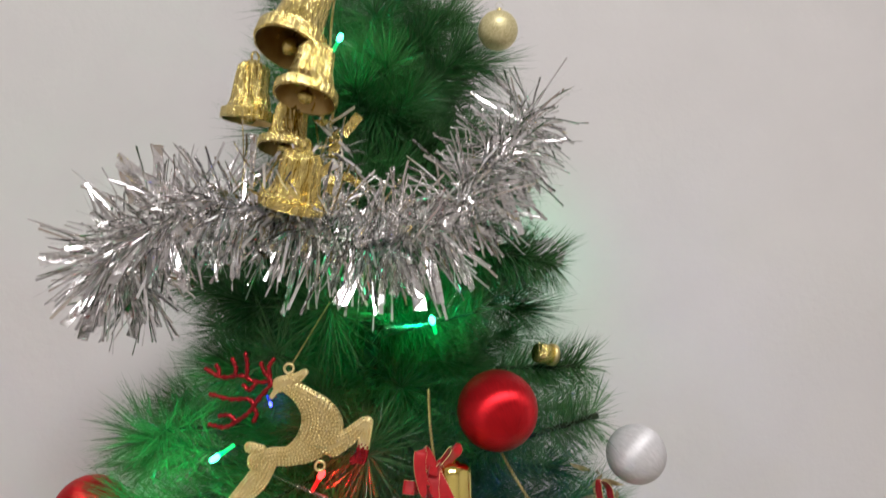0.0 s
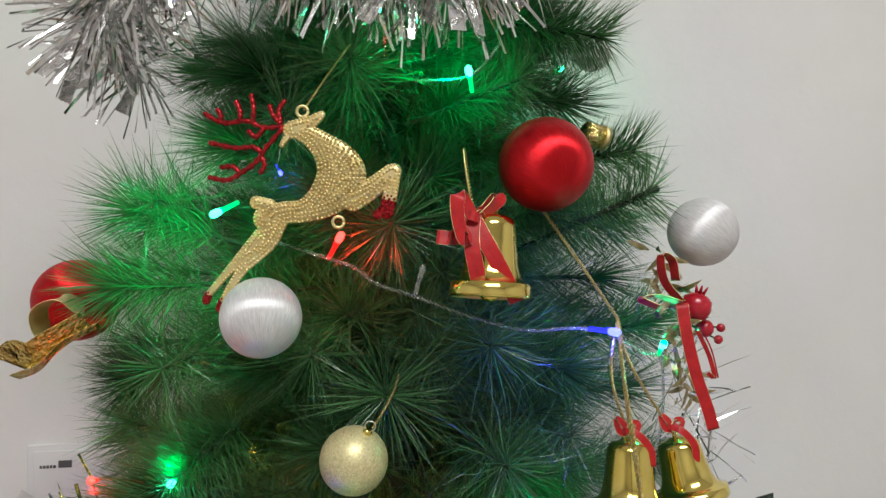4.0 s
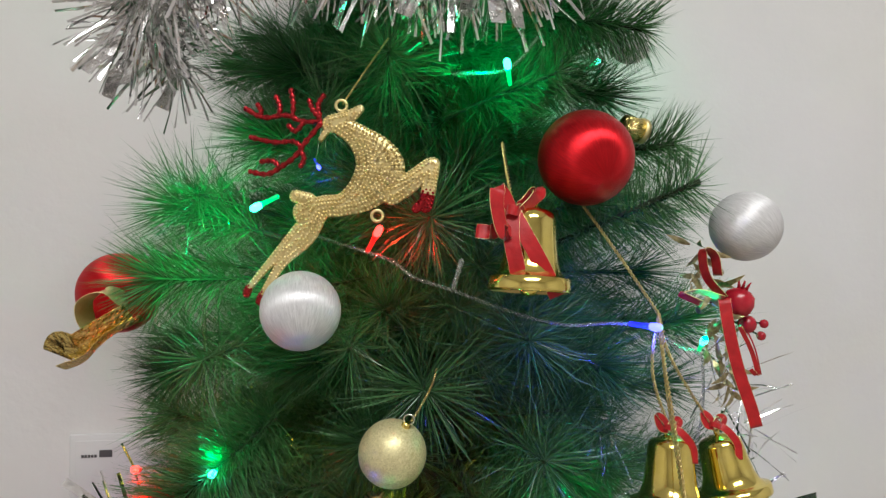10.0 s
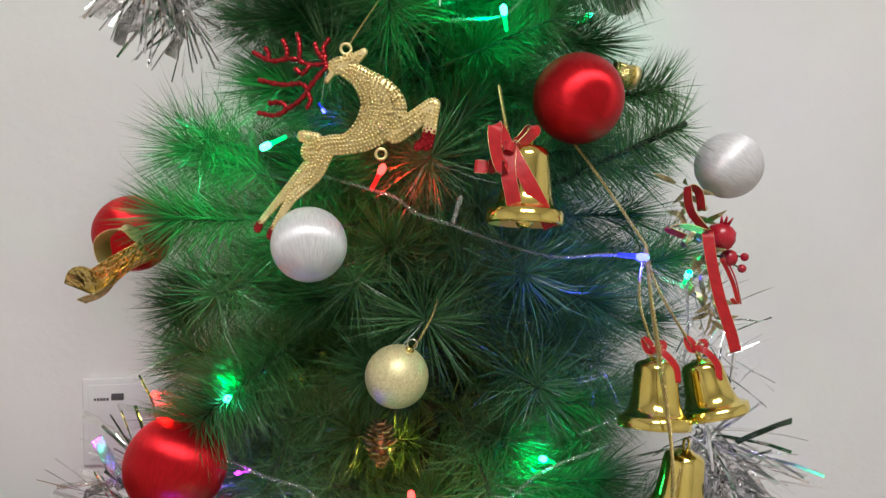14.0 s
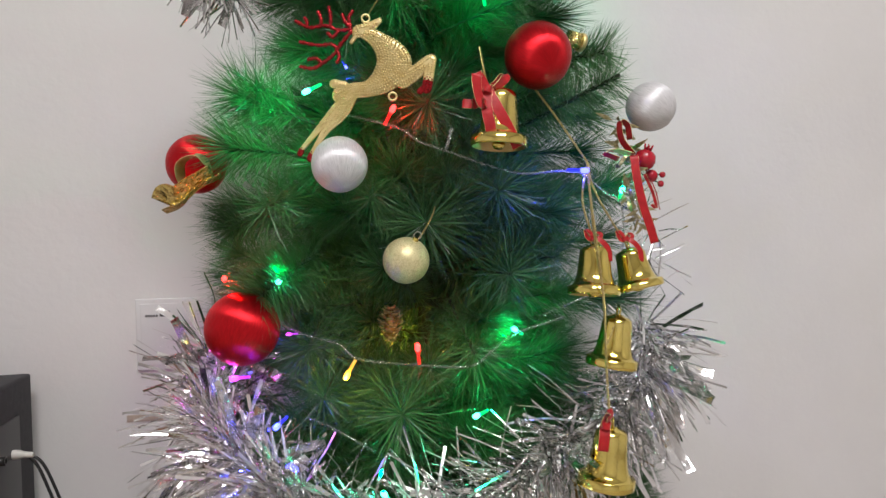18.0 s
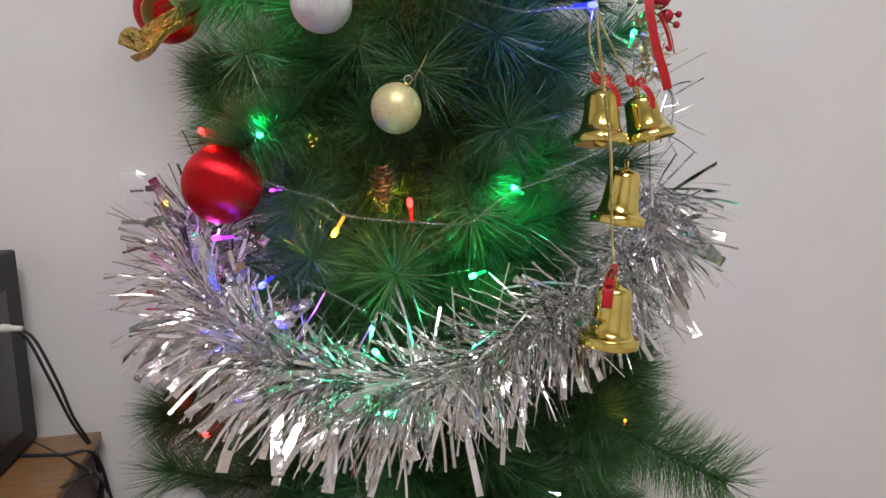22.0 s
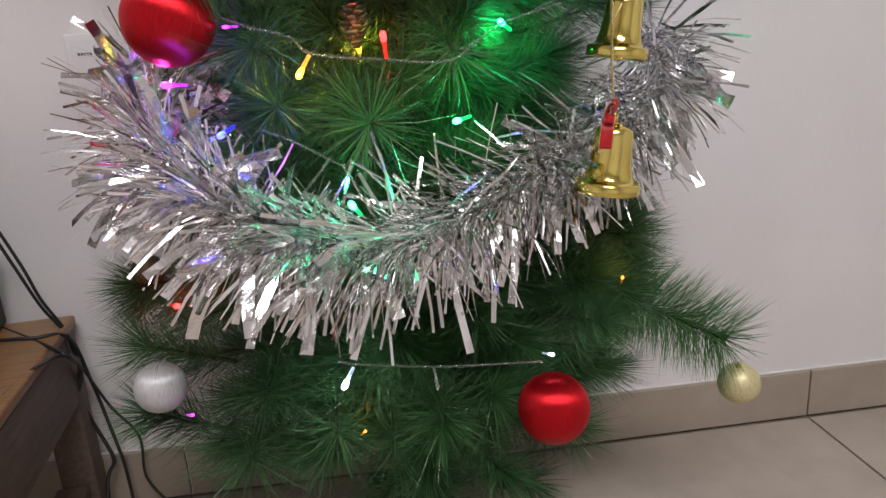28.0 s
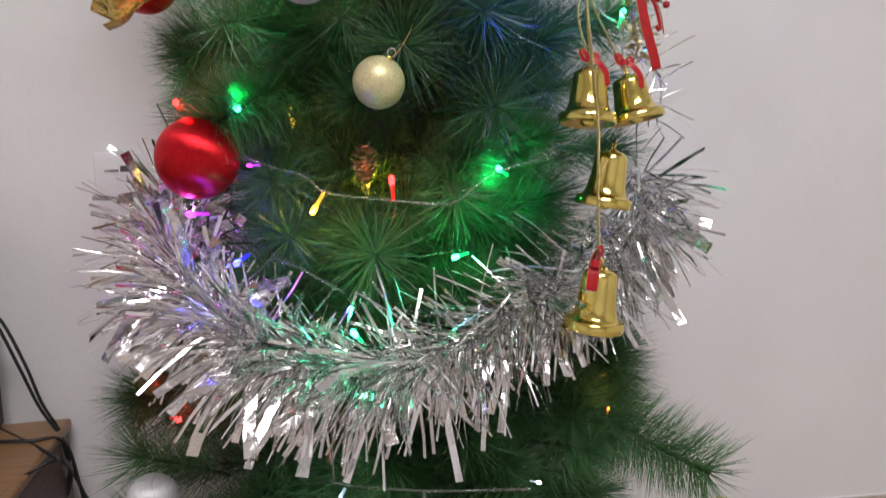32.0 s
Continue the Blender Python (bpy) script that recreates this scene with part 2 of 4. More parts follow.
def smooth_line(pts, per=8):
    """Catmull-Rom through the points."""
    p = [Vector(v) for v in pts]
    if len(p) < 3:
        return [p[0].lerp(p[-1], i / per) for i in range(per + 1)]
    p = [2 * p[0] - p[1]] + p + [2 * p[-1] - p[-2]]
    out = []
    for a, b, c, d in zip(p, p[1:], p[2:], p[3:]):
        for i in range(per):
            t = i / per
            out.append(0.5 * (2 * b + (c - a) * t + (2 * a - 5 * b + 4 * c - d) * t * t + (3 * b - a - 3 * c + d) * t ** 3))
    out.append(p[-2])
    return out


def frames(line):
    """Tangent and two normals along a line."""
    out, up = [], Vector((0.13, 0.2, 1)).normalized()
    for i in range(len(line)):
        t = (line[min(i + 1, len(line) - 1)] - line[max(i - 1, 0)]).normalized()
        n = up - t * up.dot(t)
        if n.length < 1e-4:
            n = Vector((1, 0, 0)) - t * t.x
        n.normalize()
        up = n
        out.append((t, n, t.cross(n)))
    return out


def tube(bm, line, radius, sides=6, slot=0, squash=1.0, cap=True):
    """A tube along a line; radius is a number or one a point."""
    rings, fr = [], frames(line)
    for i, (p, (t, n, b)) in enumerate(zip(line, fr)):
        r = radius[i] if isinstance(radius, (list, tuple)) else radius
        rings.append([bm.verts.new(p + r * (math.cos(a) * n + squash * math.sin(a) * b)) for a in [2 * math.pi * k / sides for k in range(sides)]])
    for r0, r1 in zip(rings, rings[1:]):
        for k in range(sides):
            f = bm.faces.new((r0[k], r0[(k + 1) % sides], r1[(k + 1) % sides], r1[k]))
            f.material_index = slot
    if cap:
        for r, rev in ((rings[0], True), (rings[-1], False)):
            f = bm.faces.new(list(reversed(r)) if rev else r)
            f.material_index = slot
    return bm


def twist(bm, line, radius, wires=2, pitch=0.006, thin=0.5, sides=5):
    """Wires wound round one another along a line."""
    dist, fr = [0.0], frames(line)
    for a, b in zip(line, line[1:]):
        dist.append(dist[-1] + (b - a).length)
    for w in range(wires):
        pts = []
        for p, d, (t, n, b) in zip(line, dist, fr):
            a = 2 * math.pi * (d / pitch + w / wires)
            pts.append(p + radius * thin * (math.cos(a) * n + math.sin(a) * b))
        tube(bm, pts, radius * (1 - thin) * 1.15, sides)
    return bm


def lathe(bm, profile, sides=32, slots=None, m=None):
    """A turned shape from (radius, height) pairs."""
    m = m or Matrix()
    rings = []
    for r, h in profile:
        if r < 1e-6:
            rings.append([bm.verts.new(m @ Vector((0, 0, h)))])
        else:
            rings.append([bm.verts.new(m @ Vector((r * math.cos(2 * math.pi * k / sides), r * math.sin(2 * math.pi * k / sides), h))) for k in range(sides)])
    for i, (a, b) in enumerate(zip(rings, rings[1:])):
        for k in range(sides):
            va = [a[0]] if len(a) == 1 else [a[k], a[(k + 1) % sides]]
            vb = [b[0]] if len(b) == 1 else [b[(k + 1) % sides], b[k]]
            if len(va) + len(vb) > 2:
                f = bm.faces.new(va + vb)
                f.material_index = slots[i] if slots else 0
    return bm


def box(bm, lo, hi, bevel=0.0, slot=0, m=None):
    lo, hi = Vector(lo), Vector(hi)
    made = bmesh.ops.create_cube(bm, size=1.0)["verts"]
    for v in made:
        v.co = Vector([lo[i] + (v.co[i] + 0.5) * (hi[i] - lo[i]) for i in range(3)])
        if m:
            v.co = m @ v.co
    fs = {f for v in made for f in v.link_faces}
    for f in fs:
        f.material_index = slot
    if bevel:
        es = list({e for v in made for e in v.link_edges})
        bmesh.ops.bevel(bm, geom=es, offset=bevel, segments=2, affect="EDGES", profile=0.6)
    return bm


def ribbon(bm, line, width, side, slot=0, edge=None, thick=0.0003):
    """A flat band along a line, its width along `side`; edge: slot of a thin trim."""
    side = Vector(side).normalized()
    half, rows = width / 2, []
    fr = frames(line)
    cuts = (-half, -half * 0.97, half * 0.97, half)
    for i, (p, (t, n, b)) in enumerate(zip(line, fr)):
        s = (side - t * side.dot(t)).normalized()
        up = t.cross(s) * thick
        rows.append([bm.verts.new(p + s * c + up) for c in cuts] + [bm.verts.new(p + s * c - up) for c in reversed(cuts)])
    for r0, r1 in zip(rows, rows[1:]):
        for k in range(8):
            f = bm.faces.new((r0[k], r0[(k + 1) % 8], r1[(k + 1) % 8], r1[k]))
            f.material_index = edge if edge is not None and k in (0, 2, 4, 6, 3, 7) else slot
    bm.faces.new(list(reversed(rows[0])))
    bm.faces.new(rows[-1])
    return bm


# ---------- the room ----------
WALL_Y = 1.084


def slab(name, lo, hi, mat, label, category, bevel=0.0):
    return tagged(part(name, box(bmesh.new(), lo, hi, bevel), mat, None, "", smooth=False), label, category, kind="structure")


slab("wall_back", (-1.9, WALL_Y, -0.1), (2.4, WALL_Y + 0.15, 2.75), WALL, "off-white painted plaster wall behind the tree", "wall")
slab("wall_left", (-2.05, -2.6, -0.1), (-1.9, WALL_Y + 0.15, 2.75), WALL, "plain off-white side wall", "wall")
slab("wall_right", (2.4, -2.6, -0.1), (2.55, WALL_Y + 0.15, 2.75), WALL, "plain off-white side wall", "wall")
slab("wall_front", (-2.05, -2.75, -0.1), (2.55, -2.6, 2.75), WALL, "plain off-white wall across the room", "wall")
slab("ceiling", (-2.05, -2.75, 2.7), (2.55, WALL_Y + 0.15, 2.85), CEIL, "plain white ceiling", "ceiling")
floor = slab("floor", (-2.05, -2.75, -0.12), (2.55, WALL_Y + 0.15, -0.004), GROUT, "glossy beige ceramic tiles with dark joints", "floor")
skirting = slab("baseboard", (-1.9, WALL_Y - 0.005, -0.003), (2.4, WALL_Y + 0.002, 0.0925), WALL, "taupe ceramic tile skirting along the wall", "skirting")

# ceiling lamp
lamp = thing("ceiling_lamp", (0.25, -0.95, 2.7), "flat white panel lamp fixed under the ceiling", "lamp")
part("frame", box(bmesh.new(), (-0.63, -0.28, -0.05), (0.63, 0.28, 0.0), 0.008), OFFWHITE, lamp)
part("diffuser", box(bmesh.new(), (-0.6, -0.25, -0.06), (0.6, 0.25, -0.048), 0.003), glow("panel_white", (1, 0.96, 0.94), 4), lamp, "glowing white diffuser")

# floor and skirting tiles, fitted side by side
TILE_SIZE, JOINT = 0.552, 0.004


def tile_mesh(w, d, h, bev=0.0015):
    return part_mesh("tile", box(bmesh.new(), (0, 0, 0), (w, d, h), bev), TILE)


def part_mesh(name, bm, mat):
    me = bpy.data.meshes.new(name)
    bm.to_mesh(me)
    bm.free()
    me.materials.append(mat)
    return me


FULL = tile_mesh(TILE_SIZE - JOINT, TILE_SIZE - JOINT, 0.008)
SKIRTING = part_mesh("skirting_tile", box(bmesh.new(), (0, 0, 0), (TILE_SIZE - 0.003, 0.009, 0.090), 0.0015), SKIRT)
for i in range(-4, 4):
    x = 0.268 + i * TILE_SIZE
    if -2.0 < x < 2.0:
        piece("skirting_tile", SKIRTING, skirting, Matrix.Translation((x, WALL_Y - 0.013, 0.0015)))
    for j in range(7):
        y = WALL_Y - 0.0142 - (j + 1) * TILE_SIZE
        piece("tile", FULL, floor, Matrix.Translation((x, y, -0.008 + 0.0004 * ((i * 7 + j * 3) % 3))))

# low table with the speaker box on it
TABLE_Z = 0.341
table = thing("low_table", (-0.405, 1.068, 0), "varnished brown wooden low table against the wall", "table")
table.rotation_euler = (0, 0, radians(6))
part("tabletop", box(bmesh.new(), (-0.95, -0.62, TABLE_Z - 0.016), (0.0, 0.0, TABLE_Z), 0.005), WOOD, table)
part("apron", box(bmesh.new(), (-0.022, -0.60, TABLE_Z - 0.12), (-0.003, -0.055, TABLE_Z - 0.016), 0.002), WOODDARK, table, "dark-stained side board")
for x, y in ((-0.055, -0.055), (-0.055, -0.61), (-0.94, -0.055), (-0.94, -0.61)):
    part("leg", box(bmesh.new(), (x, y, 0.0), (x + 0.05, y + 0.05, TABLE_Z - 0.016), 0.003), WOODDARK, table)
part("stretcher", box(bmesh.new(), (-0.06, -0.56, 0.06), (-0.015, -0.06, 0.085), 0.002), WOODDARK, table)

speaker = thing("subwoofer", (-0.492, 1.05, TABLE_Z), "black box loudspeaker with a recessed socket panel, on the low table", "speaker")
speaker.rotation_euler = (0, 0, radians(5))
part("cabinet", box(bmesh.new(), (-0.27, -0.27, 0.004), (0.0, 0.0, 0.297), 0.005), BLACKBOX, speaker)
part("socket_panel", box(bmesh.new(), (-0.004, -0.22, 0.035), (0.002, -0.055, 0.245), 0.002), BLACKPLASTIC, speaker)
for k in range(2):
    y, z = -0.13 - 0.03 * (k % 2), 0.2 - 0.04 * (k // 2)
    part("socket", lathe(bmesh.new(), [(0.0065, 0), (0.0065, 0.009), (0.003, 0.009), (0.003, 0.002)], 14, None, Matrix.Translation((0.001, y, z)) @ Matrix.Rotation(radians(90), 4, "Y")), BLACKPLASTIC, speaker)
for k in range(4):
    part("rubber_foot", lathe(bmesh.new(), [(0, 0), (0.01, 0), (0.011, 0.005), (0, 0.005)], 12, None, Matrix.Translation((-0.03 - 0.2 * (k % 2), -0.03 - 0.2 * (k // 2), 0))), RUBBER, speaker)

plug = thing("audio_plug", (-0.500, 0.970, 0.537), "cream plastic audio plug with two black leads", "plug")
plug.rotation_euler = (0, radians(90), radians(-12))
part("sleeve", lathe(bmesh.new(), [(0, 0), (0.006, 0), (0.0068, 0.004), (0.0066, 0.026), (0.0046, 0.034), (0.0036, 0.048), (0, 0.048)], 14), OFFWHITE, plug)
part("collar", lathe(bmesh.new(), [(0.0066, 0.002), (0.0071, 0.003), (0.0071, 0.007), (0.0066, 0.008)], 14), RIBBON, plug, "red ring")


def lead(line, label, r=0.0022):
    return tagged(part("cable", tube(bmesh.new(), smooth_line(line, 10), r, 7), RUBBER), label, "cable", "black cables by the table")


lead([(-0.472, 0.985, 0.532), (-0.450, 0.985, 0.514), (-0.427, 0.990, 0.447), (-0.416, 1.000, 0.390), (-0.404, 1.020, 0.337), (-0.399, 1.030, 0.282), (-0.373, 1.040, 0.198), (-0.343, 1.050, 0.134), (-0.344, 1.050, 0.057), (-0.30, 1.03, 0.003)], "thin black lead sagging from the plug to the floor")
lead([(-0.469, 0.980, 0.531), (-0.454, 0.980, 0.510), (-0.433, 0.985, 0.445), (-0.418, 1.000, 0.380), (-0.400, 1.020, 0.323), (-0.400, 1.030, 0.273), (-0.415, 1.040, 0.223), (-0.423, 1.050, 0.130), (-0.428, 1.050, 0.075), (-0.43, 1.03, 0.003)], "thin black lead sagging from the plug to the floor")
lead([(-0.500, 1.045, 0.339), (-0.417, 0.968, 0.339), (-0.359, 0.909, 0.340), (-0.393, 1.020, 0.273), (-0.409, 1.030, 0.228), (-0.407, 1.050, 0.168), (-0.388, 1.050, 0.100), (-0.398, 1.040, 0.072), (-0.40, 1.0, 0.003)], "black cable lying over the table edge", 0.003)
lead([(-0.392, 0.806, 0.339), (-0.389, 0.872, 0.339), (-0.365, 0.909, 0.341), (-0.393, 1.020, 0.282), (-0.405, 1.030, 0.237), (-0.428, 1.000, 0.201)], "black cable with a loose end on the table")
lead([(-0.500, 0.985, 0.343), (-0.430, 0.975, 0.344), (-0.392, 1.000, 0.330), (-0.391, 1.040, 0.240), (-0.384, 1.050, 0.165), (-0.374, 1.050, 0.090), (-0.370, 1.045, 0.030), (-0.360, 1.02, 0.004)], "black cable dropping straight down the wall", 0.0026)

# wall box
PANEL = mottle(material("white_panel_plastic", (0.74, 0.73, 0.73), 0.5), 8.0, (0.71, 0.7, 0.7), (0.76, 0.75, 0.75))
wallbox = thing("wall_box", (-0.285, WALL_Y, 0.683), "flat white plastic box on the wall with small dark print", "wall box")
part("body", box(bmesh.new(), (-0.06, -0.006, -0.055), (0.06, 0.0, 0.06), 0.002), PANEL, wallbox)
part("cover", box(bmesh.new(), (-0.052, -0.0075, -0.047), (0.052, -0.0055, 0.052), 0.0008), PANEL, wallbox)
for k in range(5):
    part("print", box(bmesh.new(), (-0.044 + 0.0040 * k, -0.0085, 0.031), (-0.0412 + 0.0040 * k, -0.0072, 0.0345)), INK, wallbox, "small dark print", smooth=False)
part("print", box(bmesh.new(), (-0.022, -0.0085, 0.031), (-0.006, -0.0072, 0.040), 0.0006), INK, wallbox, "small dark emblem", smooth=False)

tape = part("tape_strip", box(bmesh.new(), (-0.028, -0.0012, -0.0055), (0.028, 0.0, 0.0055), 0.0004), mottle(material("beige_tape", (0.5, 0.4, 0.32), 0.5), 40.0, (0.42, 0.33, 0.26), (0.56, 0.47, 0.4)))
tape.location = (-0.337, 1.084, 0.551)
tagged(tape, "short strip of beige tape stuck to the wall", "tape")

# ---------- the tree ----------
AX, AY = 0.105, 0.90
tree = thing("christmas_tree", (AX, AY, 0), "dark green artificial pine tree on a dark metal stand", "christmas tree")


def branch_mesh(name, length, count, seed, needle=0.070, bend=0.0):
    """A wire stem along +z with needles set all round it, leaning forward."""
    rng = np.random.default_rng(seed)
    v, f, slot = [], [], []
    sides, segs = 5, 6
    for i in range(segs + 1):
        s = i / segs
        r = 0.0028 * (1 - 0.45 * s)
        for k in range(sides):
            a = 2 * math.pi * k / sides
            v.append((r * math.cos(a), r * math.sin(a) + bend * length * s * s, length * s))
    for i in range(segs):
        for k in range(sides):
            a, b = i * sides + k, i * sides + (k + 1) % sides
            f.append((a, b, b + sides, a + sides))
            slot.append(1)
    for i in range(count):
        s = 0.18 + 0.82 * rng.random() ** 0.75
        if i < count * 0.22:
            s = 0.93 + 0.07 * rng.random()
        lean = math.radians(rng.normal(58 - 14 * s, 9)) if s < 0.93 else math.radians(abs(rng.normal(38, 22)))
        az = rng.random() * 2 * math.pi
        ln = needle * (0.72 + 0.36 * rng.random())
        d = np.array([math.sin(lean) * math.cos(az), math.sin(lean) * math.sin(az), math.cos(lean)])
        side = np.cross(d, rng.normal(size=3))
        side /= np.linalg.norm(side) + 1e-9
        p0 = np.array([0, bend * length * s * s, length * s])
        curl = rng.normal(size=3) * 0.06 * ln + np.array([0, 0, 0.06 * ln])
        w = rng.uniform(0.00028, 0.00044)
        p1, p2 = p0 + d * ln * 0.55 + curl * 0.3, p0 + d * ln + curl
        n = len(v)
        v += [p0 - side * w, p0 + side * w, p1 + side * w, p1 - side * w, p2]
        f += [(n, n + 1, n + 2, n + 3), (n + 3, n + 2, n + 4)]
        slot += [0, 0]
    return mesh_of(name, v, f, [NEEDLE, STEM], slots=slot)


def comb_branch(name, length, count, seed, needle, lean_mean, bare=0.0):
    """An old branch: needles stand off evenly, the wire's end bare."""
    rng = np.random.default_rng(seed)
    v, f, slot = [], [], []
    for i in range(7):
        s = i / 6
        for k in range(5):
            a = 2 * math.pi * k / 5
            v.append((0.003 * math.cos(a), 0.003 * math.sin(a), length * s))
    for i in range(6):
        for k in range(5):
            a, b = i * 5 + k, i * 5 + (k + 1) % 5
            f.append((a, b, b + 5, a + 5))
            slot.append(1)
    for i in range(count):
        s = rng.random() * (1 - bare)
        lean = math.radians(rng.normal(lean_mean - 10 * s, 6))
        az = rng.random() * 2 * math.pi
        ln = needle * (0.8 + 0.25 * rng.random())
        d = np.array([math.sin(lean) * math.cos(az), math.sin(lean) * math.sin(az), math.cos(lean)])
        side = np.cross(d, rng.normal(size=3))
        side /= np.linalg.norm(side) + 1e-9
        p0, w = np.array([0, 0, length * s]), 0.00038
        p1 = p0 + d * ln * 0.55
        p2 = p0 + d * ln + rng.normal(size=3) * 0.04 * ln
        n = len(v)
        v += [p0 - side * w, p0 + side * w, p1 + side * w, p1 - side * w, p2]
        f += [(n, n + 1, n + 2, n + 3), (n + 3, n + 2, n + 4)]
        slot += [0, 0]
    return mesh_of(name, v, f, [NEEDLE, STEM], slots=slot)


def set_comb(base, tip, count, seed, needle, lean, bare=0.0):
    base, d = Vector(base), Vector(tip) - Vector(base)
    m = Matrix.Translation(base - Vector(tree.location)) @ d.to_track_quat("Z", "Y").to_matrix().to_4x4()
    return piece("branch", comb_branch("branch", d.length, count, seed, needle, lean, bare), tree, m)


def burst_mesh(name, seed, count=230, needle=0.088, lean_mean=72):
    """A branch end seen from its tip: long straight needles that fan out round it."""
    rng = np.random.default_rng(seed)
    v, f, slot = [], [], []
    for i in range(6):
        for k in range(5):
            a = 2 * math.pi * k / 5
            v.append((0.0022 * math.cos(a), 0.0022 * math.sin(a), -0.16 + 0.16 * i / 5))
    for i in range(5):
        for k in range(5):
            a, b = i * 5 + k, i * 5 + (k + 1) % 5
            f.append((a, b, b + 5, a + 5))
            slot.append(1)
    for i in range(count):
        back = -0.10 * rng.random() ** 1.6
        lean = math.radians(rng.normal(lean_mean, 13)) if rng.random() < 0.8 else math.radians(rng.uniform(12, 60))
        az = rng.random() * 2 * math.pi
        ln = needle * rng.uniform(0.62, 1.08)
        d = np.array([math.sin(lean) * math.cos(az), math.sin(lean) * math.sin(az), math.cos(lean)])
        side = np.cross(d, rng.normal(size=3))
        side /= np.linalg.norm(side) + 1e-9
        p0, w = np.array([0, 0, back]), rng.uniform(0.00025, 0.00041)
        curl = np.array([0, 0, -0.07 * ln]) + rng.normal(size=3) * 0.05 * ln
        p1, p2 = p0 + d * ln * 0.55 - curl * 0.25, p0 + d * ln + curl
        n = len(v)
        v += [p0 - side * w, p0 + side * w, p1 + side * w, p1 - side * w, p2]
        f += [(n, n + 1, n + 2, n + 3), (n + 3, n + 2, n + 4)]
        slot += [0, 0]
    return mesh_of(name, v, f, [NEEDLE, STEM], slots=slot)


BURSTS = [burst_mesh("branch", 300 + k, c, ln, le) for k, (c, ln, le) in enumerate(((310, 0.090, 74), (270, 0.082, 64), (330, 0.086, 78)))]


def set_burst(tip, way, k, turn=0.0, size=1.0):
    m = Matrix.Translation(Vector(tip) - Vector(tree.location)) @ Vector(way).to_track_quat("Z", "Y").to_matrix().to_4x4() @ Matrix.Rotation(turn, 4, "Z") @ Matrix.Scale(size, 4)
    return piece("branch", BURSTS[k % 3], tree, m)


LENGTHS = (0.10, 0.14, 0.18, 0.22, 0.26, 0.30)
BRANCHES = {ln: [branch_mesh("branch", ln, 400 + int(700 * ln), 11 * i + k, bend=b) for k, b in enumerate((0.05, -0.08, 0.12))] for i, ln in enumerate(LENGTHS)}


def tip_radius(z):
    return float(np.interp(z, [0.1, 0.3, 0.6, 1.0, 1.25, 1.5, 1.62], [0.27, 0.30, 0.285, 0.255, 0.175, 0.095, 0.04]))


def set_branch(base, tip, rng, parent=tree):
    base, tip = Vector(base), Vector(tip)
    d = tip - base
    ln = min(LENGTHS, key=lambda q: abs(q - d.length))
    me = BRANCHES[ln][rng.integers(3)]
    turn = d.to_track_quat("Z", "Y").to_matrix().to_4x4() @ Matrix.Rotation(rng.random() * 6.28, 4, "Z")
    m = Matrix.Translation(base - Vector(parent.location)) @ turn @ Matrix.Diagonal((1, 1, d.length / ln, 1))
    return piece("branch", me, parent, m)


part("trunk", tube(bmesh.new(), [Vector((0.06 * max(0.0, z - 1.0), 0, z)) for z in (0.04, 0.4, 0.8, 1.0, 1.3, 1.6)], [0.014, 0.013, 0.012, 0.011, 0.009, 0.006], 10), STEM, tree)
rng = np.random.default_rng(5)
z, level = 0.215, 0
while z < 1.6:
    count = 11 if z < 1.2 else 8
    for k in range(count):
        phi = 2 * math.pi * (k + rng.uniform(-0.25, 0.25)) / count + level * 1.7
        dx, dy = math.cos(phi), math.sin(phi)
        if dy < -0.75 and k % 2:
            continue
        reach = tip_radius(z) * (1 - 0.45 * max(0, -dy) ** 1.5 - 0.5 * max(0, dy) ** 1.2) * rng.uniform(0.86, 1.04)
        if dx > 0.35 and 1.03 < z < 1.14:
            reach *= 0.7
        rise = rng.uniform(-0.02, 0.07) if z > 0.35 else rng.uniform(0.0, 0.05)
        ax = AX + 0.06 * max(0.0, z - 1.0)
        set_branch((ax + 0.01 * dx, AY + 0.01 * dy, z), (ax + reach * dx, min(AY + reach * dy, 1.045), z + rise), rng)
    z += 0.052
    level += 1
for level in range(26):
    z = 0.165 + 0.052 * level
    for k in range(9):
        phi = 2 * math.pi * (k + rng.uniform(-0.3, 0.3)) / 9 + level * 0.9
        reach = tip_radius(z) * (rng.uniform(0.46, 0.58) if z > 0.3 else rng.uniform(0.6, 0.75))
        ax = AX + 0.06 * max(0.0, z - 1.0)
        set_branch((ax, AY, z), (ax + reach * math.cos(phi), min(AY + 0.9 * reach * math.sin(phi), 1.03), z + rng.uniform(-0.05, 0.06)), rng)
part("tip", tube(bmesh.new(), [Vector((0.036, 0, 1.59)), Vector((0.041, 0, 1.68))], [0.005, 0.002], 6), STEM, tree)

